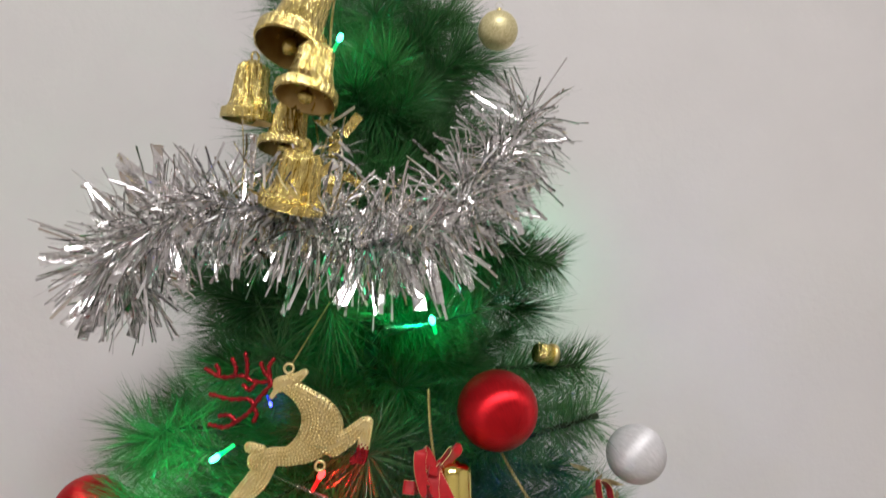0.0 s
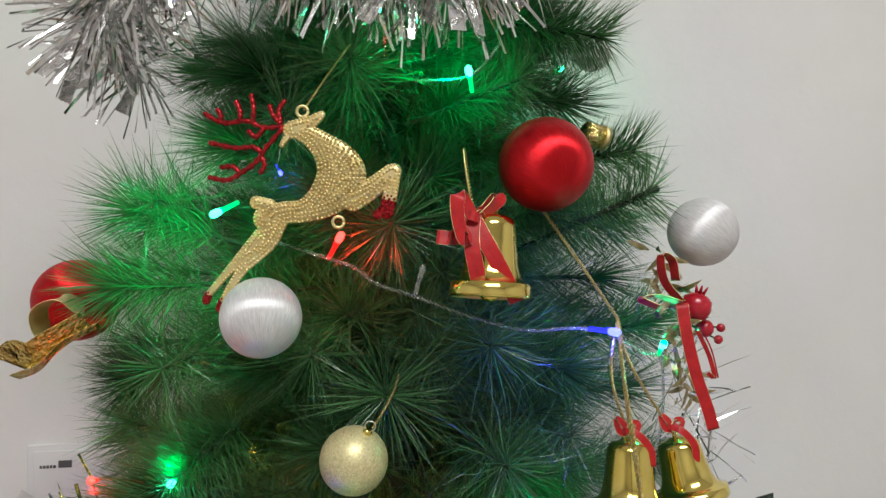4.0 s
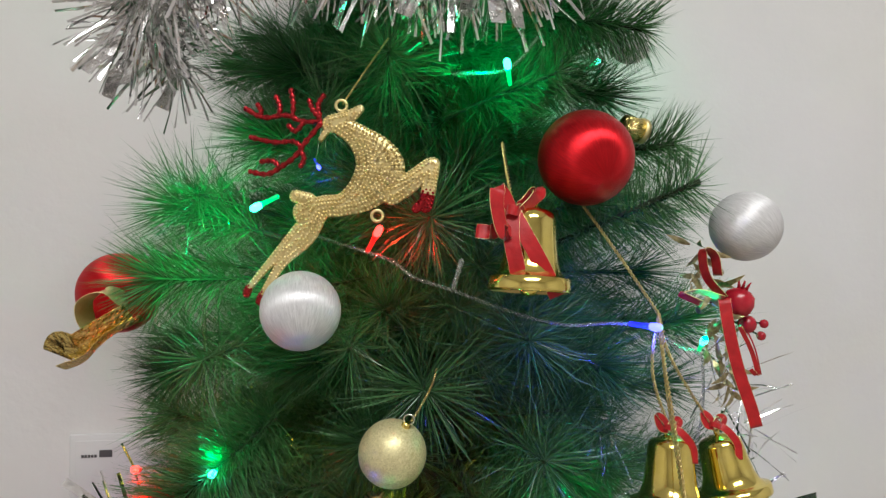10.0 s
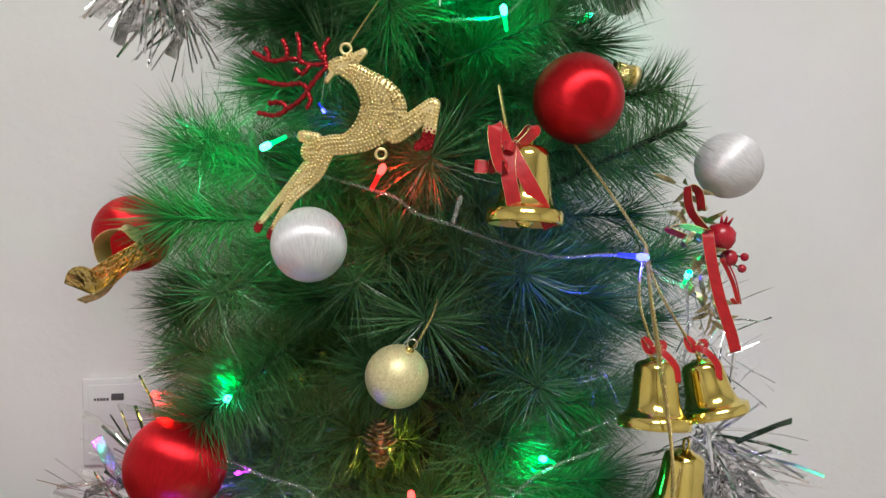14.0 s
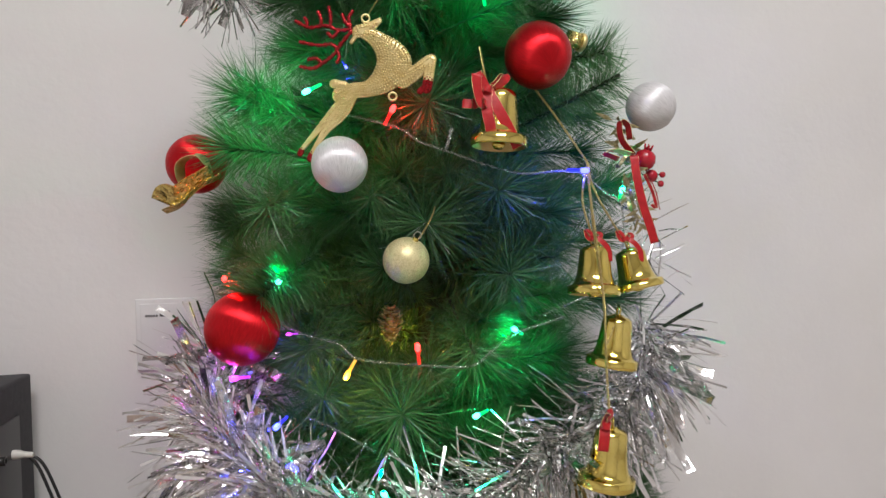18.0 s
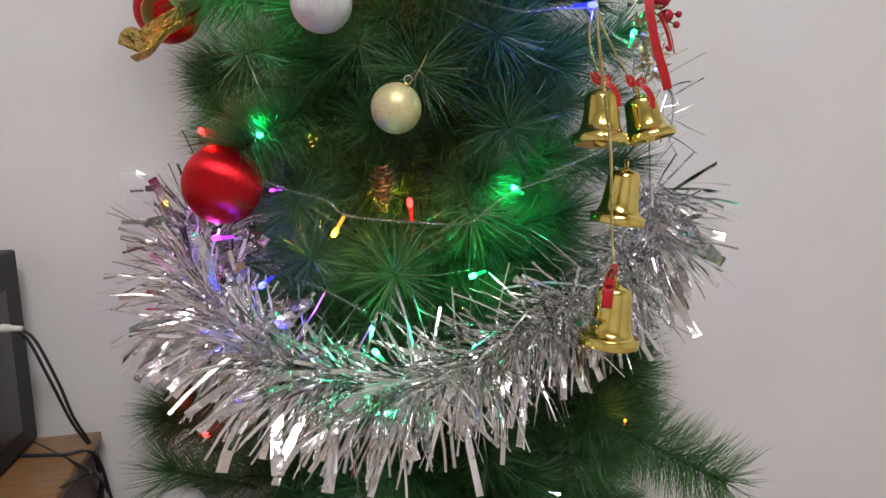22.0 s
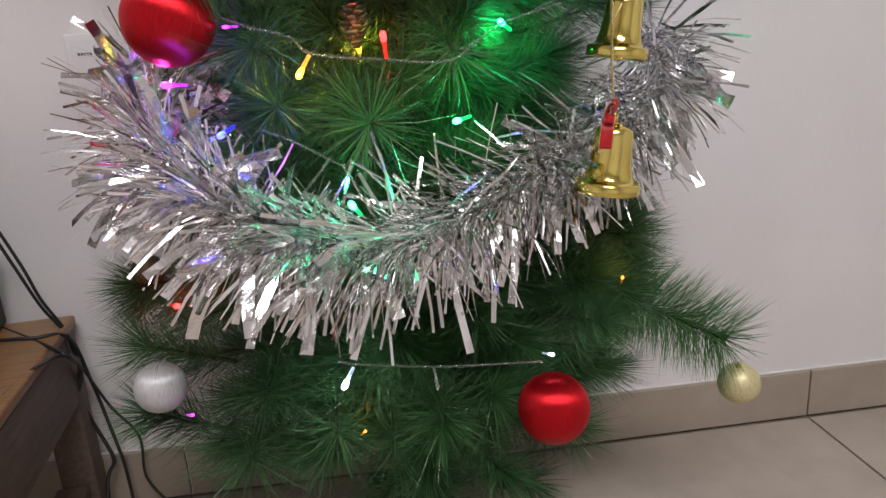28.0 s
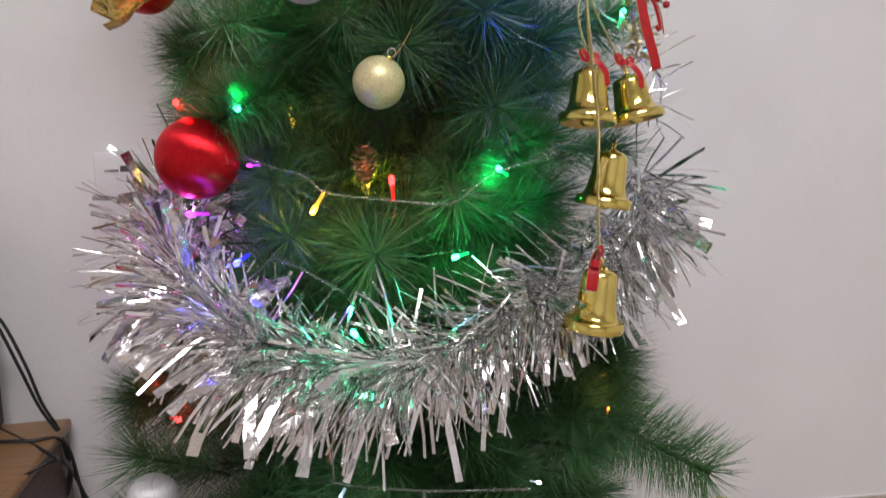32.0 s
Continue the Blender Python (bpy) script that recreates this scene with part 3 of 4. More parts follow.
# branch ends that point out towards the viewer
for k, (tip, way, size) in enumerate((
        ((0.091, 0.700, 0.846), (0.0, -1, 0.05), 1.0), ((0.190, 0.712, 0.783), (0.15, -1, 0.0), 1.0), ((0.057, 0.685, 0.633), (0.0, -1, 0.15), 1.0), ((-0.045, 0.705, 0.705), (-0.2, -0.9, -0.5), 0.95),
        ((0.145, 0.715, 0.690), (0.1, -0.9, -0.4), 0.95), ((0.066, 0.715, 1.124), (0.0, -1, 0.1), 1.0), ((0.099, 0.705, 0.984), (0.1, -1, 0.0), 0.9), ((0.030, 0.735, 0.875), (-0.1, -0.9, -0.35), 0.95),
        ((0.180, 0.720, 0.880), (0.2, -0.9, -0.3), 0.95), ((-0.030, 0.700, 0.652), (-0.1, -0.9, -0.1), 0.85), ((0.158, 0.720, 0.411), (0.1, -0.9, -0.3), 1.0), ((0.285, 0.750, 0.420), (-0.5, -0.7, -0.5), 0.95),
        ((-0.155, 0.740, 0.432), (-0.5, -0.8, 0.1), 0.9), ((-0.010, 0.715, 0.290), (0.0, -0.9, -0.3), 1.0), ((-0.160, 0.800, 0.245), (-0.4, -0.8, -0.4), 1.0), ((-0.110, 0.730, 0.262), (-0.1, -0.9, -0.2), 1.15), ((-0.037, 0.755, 0.250), (0.0, -0.9, -0.5), 1.1), ((0.053, 0.745, 0.245), (0.0, -0.9, -0.5), 1.1),
        ((0.165, 0.755, 0.245), (0.2, -0.9, -0.4), 1.1), ((0.250, 0.790, 0.225), (0.5, -0.8, -0.3), 1.0), ((-0.060, 0.760, 0.330), (-0.2, -0.9, -0.2), 1.0), ((0.040, 0.750, 0.340), (0.0, -0.9, -0.1), 1.0), ((0.300, 0.760, 0.440), (0.5, -0.8, 0.0), 0.9),
        ((-0.090, 0.735, 0.870), (-0.5, -0.8, -0.2), 0.9), ((-0.100, 0.750, 1.010), (-0.5, -0.8, 0.1), 0.85), ((0.215, 0.745, 1.115), (0.8, -0.6, 0.2), 0.75), ((0.110, 0.715, 0.300), (0.1, -0.9, -0.2), 1.0),
        ((-0.080, 0.720, 0.345), (-0.1, -0.9, -0.2), 1.0), ((0.250, 0.735, 0.800), (0.4, -0.8, 0.0), 0.8), ((0.010, 0.735, 1.080), (-0.3, -0.9, 0.2), 0.85), ((-0.075, 0.735, 0.780), (-0.4, -0.9, -0.1), 0.85))):
    set_burst(tip, way, k, 1.3 * k, size)
# branches seen from the side
set_comb((0.293, 0.800, 0.420), (0.461, 0.745, 0.337), 1700, 61, 0.076, 76)
set_comb((0.208, 0.800, 0.960), (0.321, 0.700, 1.011), 900, 62, 0.052, 74, 0.04)
set_comb((0.208, 0.800, 1.190), (0.305, 0.775, 1.166), 900, 65, 0.055, 66)
set_comb((0.248, 0.820, 1.050), (0.326, 0.760, 1.054), 700, 63, 0.05, 60)
set_comb((-0.038, 0.780, 0.813), (-0.098, 0.700, 0.767), 1400, 64, 0.062, 60)
for base, tip in (((-0.051, 0.800, 0.939), (-0.127, 0.750, 0.930)), ((-0.127, 0.820, 0.344), (-0.217, 0.800, 0.387)), ((-0.036, 0.800, 0.975), (-0.119, 0.770, 0.999)),
                  ((0.255, 0.840, 0.484), (0.354, 0.800, 0.464)), ((0.297, 0.860, 0.435), (0.365, 0.820, 0.469)), ((0.276, 0.840, 0.397), (0.357, 0.790, 0.427)), ((0.250, 0.800, 0.369), (0.301, 0.740, 0.387)), ((0.248, 0.820, 0.414), (0.332, 0.760, 0.406)), ((-0.144, 0.840, 0.242), (-0.237, 0.820, 0.282)),
                  ((-0.140, 0.860, 0.448), (-0.224, 0.830, 0.440)), ((-0.141, 0.860, 0.403), (-0.226, 0.840, 0.426)), ((-0.074, 0.840, 0.787), (-0.138, 0.820, 0.814)), ((-0.080, 0.840, 0.866), (-0.143, 0.820, 0.855)), ((0.203, 0.840, 1.190), (0.266, 0.820, 1.180))):
    set_branch(base, tip, rng)

# stand
stand_top = part("stand_collar", lathe(bmesh.new(), [(0, 0.03), (0.022, 0.03), (0.024, 0.05), (0.024, 0.14), (0.02, 0.145), (0, 0.145)], 16), STAND, tree)
for k in range(4):
    a = math.radians(35 + 90 * k)
    d = Vector((math.cos(a), math.sin(a), 0))
    ln = 0.22 if d.y < 0 else 0.15
    foot = part("stand_leg", tube(bmesh.new(), smooth_line([d * 0.02 + Vector((0, 0, 0.075)), d * ln * 0.5 + Vector((0, 0, 0.06)), d * (ln - 0.02) + Vector((0, 0, 0.03)), d * ln + Vector((0, 0, 0.012))], 4), 0.008, 8), STAND, tree)
    part("rubber_cap", lathe(bmesh.new(), [(0, 0), (0.012, 0), (0.013, 0.012), (0.01, 0.026), (0, 0.028)], 10, None, Matrix.Translation(d * ln)), RUBBER, foot)


# ---------- ornaments ----------
BALLS, BELLS = [], []


def bauble(name, at, radius, mat, label, tilt=(0, 0), group="baubles on the tree", cap=False, cap_mat=GOLD):
    e = thing(name, at, label, "bauble", group)
    e.rotation_euler = (radians(tilt[0]), radians(tilt[1]), 0)
    bm = bmesh.new()
    bmesh.ops.create_uvsphere(bm, u_segments=64, v_segments=32, radius=radius)
    part("ball", bm, mat, e)
    BALLS.append(e)
    if not cap:
        return e
    part("cap", lathe(bmesh.new(), [(0, radius * 1.12), (radius * 0.1, radius * 1.12), (radius * 0.13, radius * 1.07), (radius * 0.14, radius * 0.97)], 14), cap_mat, e, "small metal cap")
    ring = [Vector((0.004 * math.cos(a), 0, radius * 1.12 + 0.003 + 0.004 * math.sin(a))) for a in np.linspace(0, 6.283, 15)]
    part("hanger", tube(bmesh.new(), ring, 0.0006, 5), COPPER, e)
    return e


RED = "large red satin thread ball hanging on the tree"
WHT = "silver-white satin thread ball hanging on the tree"
GLD = "pale gold glitter ball on the tree"
bauble("christmas_ball", (0.216, 0.668, 1.025), 0.0367, REDSATIN, RED, (-52, -18))
bauble("christmas_ball", (-0.004, 0.690, 0.911), 0.0308, WHITESATIN, WHT, (-32, -4))
bauble("christmas_ball", (0.356, 0.695, 0.973), 0.0284, WHITESATIN, WHT, (-28, -45))
bauble("christmas_ball", (0.065, 0.675, 0.804), 0.0255, GOLDSPECK, GLD + " by a gold thread", (20, 25), cap=True)
bauble("christmas_ball", (-0.115, 0.700, 0.734), 0.0405, REDSATIN, RED + " above the tinsel", (-24, 22))
bauble("christmas_ball", (0.231, 0.690, 0.305), 0.0399, REDSATIN, RED + " near its foot", (-30, 8))
bauble("christmas_ball", (-0.206, 0.775, 0.343), 0.0292, WHITESATIN, WHT + " among needles", (-20, 0))
bauble("christmas_ball", (0.479, 0.740, 0.279), 0.0252, GOLDSPECK, GLD + " at a branch end", (10, -10), cap=True)
bauble("christmas_ball", (-0.180, 0.800, 0.926), 0.036, REDSATIN, RED + " by a wrapper", (10, 20))
bauble("christmas_ball", (0.251, 0.760, 1.422), 0.0218, GOLDSPECK, GLD + " high up", (5, 5), cap=True)
bauble("christmas_ball", (0.323, 0.860, 1.181), 0.021, WHITESATIN, WHT + " behind needles", (10, 0))
bauble("christmas_ball", (-0.213, 0.830, 0.467), 0.019, mottle(material("dark_olive_lacquer", (0.1, 0.11, 0.05), 0.25, 0.3), 60.0, (0.07, 0.08, 0.035), (0.16, 0.16, 0.07)), "dark olive ball half hidden behind the tinsel", (10, 0))


def bell_profile(r, h):
    return [(0, h * 1.02), (0.006, h * 1.02), (0.008, h * 0.99), (r * 0.42, h * 0.975), (r * 0.54, h * 0.93), (r * 0.58, h * 0.85), (r * 0.62, h * 0.6), (r * 0.67, h * 0.4),
            (r * 0.75, h * 0.27), (r * 0.84, h * 0.22), (r * 0.94, h * 0.205), (r * 1.0, h * 0.19), (r * 1.0, h * 0.06), (r * 0.985, h * 0.035), (r * 0.93, h * 0.03)]


def bell(top, rim, r, label, mat=GOLD, lean_to_viewer=0.0):
    """A bell that hangs from top with its mouth at rim."""
    top, rim = Vector(top), Vector(rim)
    e = thing("bell", rim, label, "bell", "gold bells on the tree")
    axis = (top - rim)
    axis.y += lean_to_viewer
    h = axis.length
    BELLS.append(e)
    e.rotation_mode = "QUATERNION"
    e.rotation_quaternion = axis.to_track_quat("Z", "Y")
    shell = lathe(bmesh.new(), bell_profile(r, h), 48)
    if mat is GOLDCRINKLE:
        # foil pressed into upright creases
        dent = np.random.default_rng(int(h * 1e5))
        ribs = dent.normal(0, 0.035, 48)
        for i, v in enumerate(shell.verts):
            q = 1 + (ribs[i % 48] + dent.normal(0, 0.02)) * (0.25 if v.co.z < 0.25 * h else 1.0)
            v.co.x, v.co.y = v.co.x * q, v.co.y * q
    part("shell", shell, mat, e, smooth=mat is not GOLDCRINKLE)
    inner = [(r * 0.93, h * 0.03), (r * 0.80, h * 0.2), (r * 0.6, h * 0.4), (r * 0.5, h * 0.85), (0, h * 0.9)]
    part("inside", lathe(bmesh.new(), inner, 40), GOLDDARK, e, "dull inner side")
    part("clapper", lathe(bmesh.new(), [(0, h * 0.7), (0.0012, h * 0.7), (0.0012, h * 0.2), (0.006, h * 0.14), (0.0075, h * 0.06), (0.005, h * 0.0), (0, -h * 0.02)], 14), mat, e)
    part("loop", tube(bmesh.new(), [Vector((0.005 * math.cos(a), 0, h * 1.02 + 0.004 + 0.005 * math.sin(a))) for a in np.linspace(0, 6.283, 15)], 0.0011, 6), mat, e)
    return e


def bow(at, label, tails, loops, width=0.009):
    """A tied ribbon: loops and tails, each a list of offsets from the knot."""
    e = thing("ribbon_bow", at, label, "ribbon", "red ribbons on the tree")
    for line in loops:
        part("loop", ribbon(bmesh.new(), smooth_line(line, 6), width, (0.8, 0.45, 0.35), 0, 1), [RIBBON, GOLDBEAD], e)
    for line in tails:
        part("tail", ribbon(bmesh.new(), smooth_line(line, 6), width, (1, -0.2, 0.15), 0, 1), [RIBBON, GOLDBEAD], e)
    wrap = [Vector((0.0042 * math.cos(a), -0.002 + 0.0042 * math.sin(a), 0.0008 * math.sin(2 * a))) for a in np.linspace(0.3, 6.5, 15)]
    part("knot", ribbon(bmesh.new(), wrap, width * 0.62, (0.2, 0.1, 1)), RIBBON, e)
    return e


bell((0.171, 0.655, 0.985), (0.166, 0.652, 0.921), 0.0305, "shiny gold bell under a red ribbon bow", lean_to_viewer=0.0)
bell((0.271, 0.655, 0.814), (0.266, 0.648, 0.759), 0.0285, "shiny gold bell hanging on a gold cord")
bell((0.317, 0.675, 0.809), (0.326, 0.668, 0.762), 0.0285, "shiny gold bell hanging askew beside another")
bell((0.303, 0.675, 0.734), (0.293, 0.675, 0.675), 0.0290, "shiny gold bell low on a gold cord")
bell((0.277, 0.632, 0.620), (0.269, 0.634, 0.556), 0.0302, "shiny gold bell in front of the tinsel")

bow((0.153, 0.640, 0.982), "red satin ribbon bow with gold edges on a bell",
    [[(0, 0, 0), (-0.002, -0.006, -0.02), (0.001, -0.008, -0.04), (0.003, -0.006, -0.054)], [(0, 0, 0), (0.009, -0.007, -0.02), (0.019, -0.009, -0.04), (0.030, -0.006, -0.062)],
     [(0, 0, 0), (-0.012, 0.0, -0.014), (-0.026, 0.004, -0.014)]],
    [[(0, 0, 0), (-0.006, 0.002, 0.013), (-0.011, -0.003, 0.014), (-0.012, -0.008, 0.0), (-0.008, -0.008, -0.016), (-0.002, -0.004, -0.012)], [(0, 0, 0), (0.009, 0.006, 0.004), (0.019, 0.008, 0.016), (0.020, 0.005, 0.012), (0.006, 0.002, -0.002)]], 0.0115)
for at in ((0.267, 0.648, 0.823), (0.308, 0.662, 0.821)):
    bow(at, "small red satin bow tied above a bell", [[(0, 0, 0), (0.008, -0.004, -0.004), (0.015, -0.006, -0.014), (0.016, -0.006, -0.026)]],
        [[(0, 0, 0), (-0.004, 0.0, 0.006), (-0.008, 0.001, 0.008), (-0.007, -0.002, 0.0), (-0.001, -0.001, -0.002)], [(0, 0, 0), (0.005, 0.002, 0.004), (0.010, 0.003, 0.003), (0.006, 0.0, -0.003)]], 0.0055)
bow((0.264, 0.615, 0.628), "dark red ribbon scrap tied above a bell", [[(0, 0, 0), (-0.003, -0.004, -0.012), (-0.005, -0.005, -0.026)]], [[(0, 0, 0), (0.004, -0.003, 0.008), (0.002, -0.005, 0.014), (-0.002, -0.003, 0.006), (0, 0, 0)]], 0.011)


def cord(holder, line, radius, pitch=0.0055):
    """A twisted gold cord that carries the holder."""
    ob = part("cord", twist(bmesh.new(), smooth_line(line, 90), radius * 1.25, 2, pitch * 1.3, 0.62), CORD, holder, "twisted gold cord")
    ob.matrix_parent_inverse = holder.matrix_basis.inverted()
    return ob


KNOT = (0.265, 0.655, 0.905)
cord(BALLS[0], [(0.217, 0.690, 0.994), (0.234, 0.665, 0.957), KNOT], 0.0011)
cord(BELLS[1], [KNOT, (0.255, 0.645, 0.863), (0.271, 0.655, 0.817)], 0.0011)
cord(BELLS[2], [KNOT, (0.270, 0.645, 0.871), (0.317, 0.675, 0.809)], 0.0011)
cord(BELLS[3], [KNOT, (0.263, 0.640, 0.855), (0.260, 0.618, 0.810), (0.265, 0.612, 0.752), (0.272, 0.630, 0.710), (0.303, 0.675, 0.733)], 0.0011)
cord(BELLS[4], [KNOT, (0.262, 0.640, 0.871), (0.259, 0.612, 0.811), (0.263, 0.608, 0.752), (0.270, 0.624, 0.672), (0.276, 0.632, 0.618)], 0.0012)
cord(BELLS[0], [(0.157, 0.700, 1.043), (0.154, 0.665, 1.014), (0.155, 0.645, 0.984)], 0.0012)
cord(BALLS[3], [(0.079, 0.675, 0.827), (0.085, 0.680, 0.834), (0.096, 0.690, 0.851), (0.101, 0.700, 0.863)], 0.0008, 0.003)

# a leaping reindeer shape, flat, set with gold beads
def reindeer():
    # crop units -> metres; origin at the hanging eye
    def at(u, v, w=0.0):
        return Vector(((u - 470) * 0.000212, -(u - 470) * 0.00005 + w, -(v - 118) * 0.000225))

    def chain(*stops):
        line = [tuple(p) for p in smooth_line(stops, 4)]
        return list(zip(line, line[1:]))

    strokes = (chain((330, 482, 44), (400, 464, 40), (470, 460, 42), (545, 425, 64), (606, 358, 90), (592, 298, 74), (552, 250, 52), (508, 212, 40), (458, 184, 32))
               + chain((430, 180, 33), (500, 158, 25), (538, 134, 16)) + chain((425, 190, 15), (394, 230, 11)) + chain((350, 436, 22), (298, 426, 24))
               + chain((650, 425, 44), (715, 392, 38), (785, 338, 28)) + chain((796, 335, 26), (778, 430, 27))
               + chain((362, 482, 56), (330, 565, 40), (245, 655, 20), (172, 765, 15)) + chain((318, 545, 34), (200, 655, 17), (120, 740, 13)))
    hooves = [((775, 440, 27), (768, 475, 24)), ((770, 455, 20), (735, 482, 17)), ((172, 765, 17), (163, 785, 18)), ((120, 740, 15), (112, 758, 17))]
    bm = bmesh.new()

    def plate(list_of, slot):
        for a, b in list_of:
            n = 2
            line = [at(a[0] + (b[0] - a[0]) * i / n, a[1] + (b[1] - a[1]) * i / n) for i in range(n + 1)]
            rad = [(a[2] + (b[2] - a[2]) * i / n) * 0.000215 for i in range(n + 1)]
            for p, r in ((line[0], rad[0]), (line[-1], rad[-1])):
                shape = Matrix.Translation(p) @ Matrix(((1, 0, 0, 0), (-0.236, 0, min(1.0, 0.0026 / r), 0), (0, 1, 0, 0), (0, 0, 0, 1)))
                lathe(bm, [(r * math.sin(h), r * math.cos(h)) for h in [math.pi * k / 6 for k in range(7)]], 16, [slot] * 6, shape)
            ring = []
            for p, r in zip(line, rad):
                d = (line[-1] - line[0]).normalized()
                s = Vector((0, 1, 0)).cross(d).normalized()
                ring.append([bm.verts.new(p + s * r * math.cos(t) + Vector((0, 1, 0)) * (0.0026 * math.sin(t) - 0.236 * s.x * r * math.cos(t))) for t in [2 * math.pi * k / 14 for k in range(14)]])
            for r0, r1 in zip(ring, ring[1:]):
                for k in range(14):
                    f = bm.faces.new((r0[k], r0[(k + 1) % 14], r1[(k + 1) % 14], r1[k]))
                    f.material_index = slot

    plate(strokes, 0)
    plate(hooves, 1)

    def depth_in(points, list_of):
        best = np.full(len(points), -99.0)
        for a, b in list_of:
            ab = np.array(b[:2]) - a[:2]
            t = np.clip((points - a[:2]) @ ab / (ab @ ab), 0, 1)
            best = np.maximum(best, a[2] + (b[2] - a[2]) * t - np.linalg.norm(points - a[:2] - t[:, None] * ab, axis=1))
        return best

    # beads in rows that follow the outline
    def bead(u, v, d, slot, r):
        c = at(u, v, -0.0055 * math.sqrt(max(0.0, min(1.0, d / 70))))
        top = bm.verts.new(c + Vector((0, -r, 0)))
        rings = [[bm.verts.new(c + Vector((r * q * math.cos(t), -r * math.sqrt(1 - q * q), r * q * math.sin(t)))) for t in [6.2832 * k / 7 for k in range(7)]] for q in (0.62, 1.0)]
        for k in range(7):
            f = bm.faces.new((top, rings[0][k], rings[0][(k + 1) % 7]))
            g = bm.faces.new((rings[0][k], rings[1][k], rings[1][(k + 1) % 7], rings[0][(k + 1) % 7]))
            f.material_index = g.material_index = slot

    taken = {}
    for list_of, slot, other in ((hooves, 1, None), (strokes, 0, hooves)):
        for row in range(8):
            level = 6.0 + 13.0 * row
            for a, b in list_of:
                ab = np.array(b[:2], float) - a[:2]
                n_long = np.array([-ab[1], ab[0]]) / np.linalg.norm(ab)
                steps = max(2, int(np.linalg.norm(ab) / 3.0))
                spots = [(np.array(a[:2]) + ab * i / steps, a[2] + (b[2] - a[2]) * i / steps - level, sg * n_long) for i in range(steps + 1) for sg in (1, -1)]
                for end in (a, b):
                    spots += [(np.array(end[:2], float), end[2] - level, np.array([math.cos(t), math.sin(t)])) for t in np.linspace(0, 6.2832, 60)]
                rim = np.array([p + way * r for p, r, way in spots if r >= 0]).reshape(-1, 2)
                keep = depth_in(rim, list_of) <= level + 1.2
                if other:
                    keep &= depth_in(rim, other) <= 2
                for u, v in rim[keep]:
                    cell = (int(u // 12), int(v // 12))
                    if any((u - x) ** 2 + (v - y) ** 2 < 11.2 ** 2 for i in (-1, 0, 1) for j in (-1, 0, 1) for x, y in taken.get((cell[0] + i, cell[1] + j), ())):
                        continue
                    taken.setdefault(cell, []).append((u, v))
                    bead(u, v, level, slot, 5.7 * 0.000218)
    # antlers
    beams = [[(400, 168), (330, 168), (262, 142), (180, 146), (112, 112)], [(288, 152), (292, 100), (284, 56)], [(238, 142), (242, 110), (228, 76)], [(165, 142), (170, 120), (158, 100)],
             [(400, 172), (340, 235), (300, 285), (245, 322), (190, 346), (128, 334)], [(320, 255), (290, 235), (220, 235), (132, 214)], [(316, 262), (330, 295), (318, 322)],
             [(240, 324), (215, 300), (172, 300)], [(392, 160), (365, 130), (352, 96)], [(390, 150), (385, 110), (404, 82)], [(330, 170), (300, 200), (275, 180)]]
    for beam in beams:
        line = smooth_line([at(u, v, -0.001) for u, v in beam], 6)
        tube(bm, line, [0.0021 + 0.0006 * math.sin(2.3 * i) for i in range(len(line))], 7, 1)
        lathe(bm, [(0.0023 * math.sin(h), 0.0023 * math.cos(h)) for h in [math.pi * k / 5 for k in range(6)]], 8, [1] * 5, Matrix.Translation(line[-1]))
    for u, v in ((470, 118), (596, 502)):
        ring = [at(u, v) + Vector((0.0042 * math.cos(t), 0, 0.0042 * math.sin(t))) for t in np.linspace(0, 6.283, 21)]
        tube(bm, ring, 0.0013, 7, 0)
    ob = part("reindeer_ornament", bm, [GOLDBEAD, REDGLIT])
    ob.location = (0.029, 0.684, 1.069)
    return tagged(ob, "flat gold beaded leaping reindeer shape with red glitter antlers and hooves", "ornament")


cord(reindeer(), [(0.066, 0.700, 1.128), (0.048, 0.690, 1.099), (0.030, 0.684, 1.070)], 0.0007, 0.003)

# ---------- upper bells of crinkled gold ----------
for top, rim, r, lean in (((0.059, 0.690, 1.442), (0.032, 0.670, 1.359), 0.034, 0.004), ((0.061, 0.660, 1.361), (0.048, 0.650, 1.306), 0.029, 0.0), ((-0.003, 0.715, 1.363), (-0.011, 0.715, 1.304), 0.0265, -0.006),
                    ((0.035, 0.690, 1.315), (0.027, 0.685, 1.268), 0.0265, 0.0), ((0.048, 0.655, 1.260), (0.034, 0.660, 1.210), 0.030, -0.012)):
    bell(top, rim, r, "gold bell of crinkled foil in a hanging cluster", GOLDCRINKLE, lean)
cord(BELLS[-1], [(0.086, 0.720, 1.506), (0.071, 0.700, 1.390), (0.072, 0.700, 1.311), (0.056, 0.690, 1.253)], 0.0012)


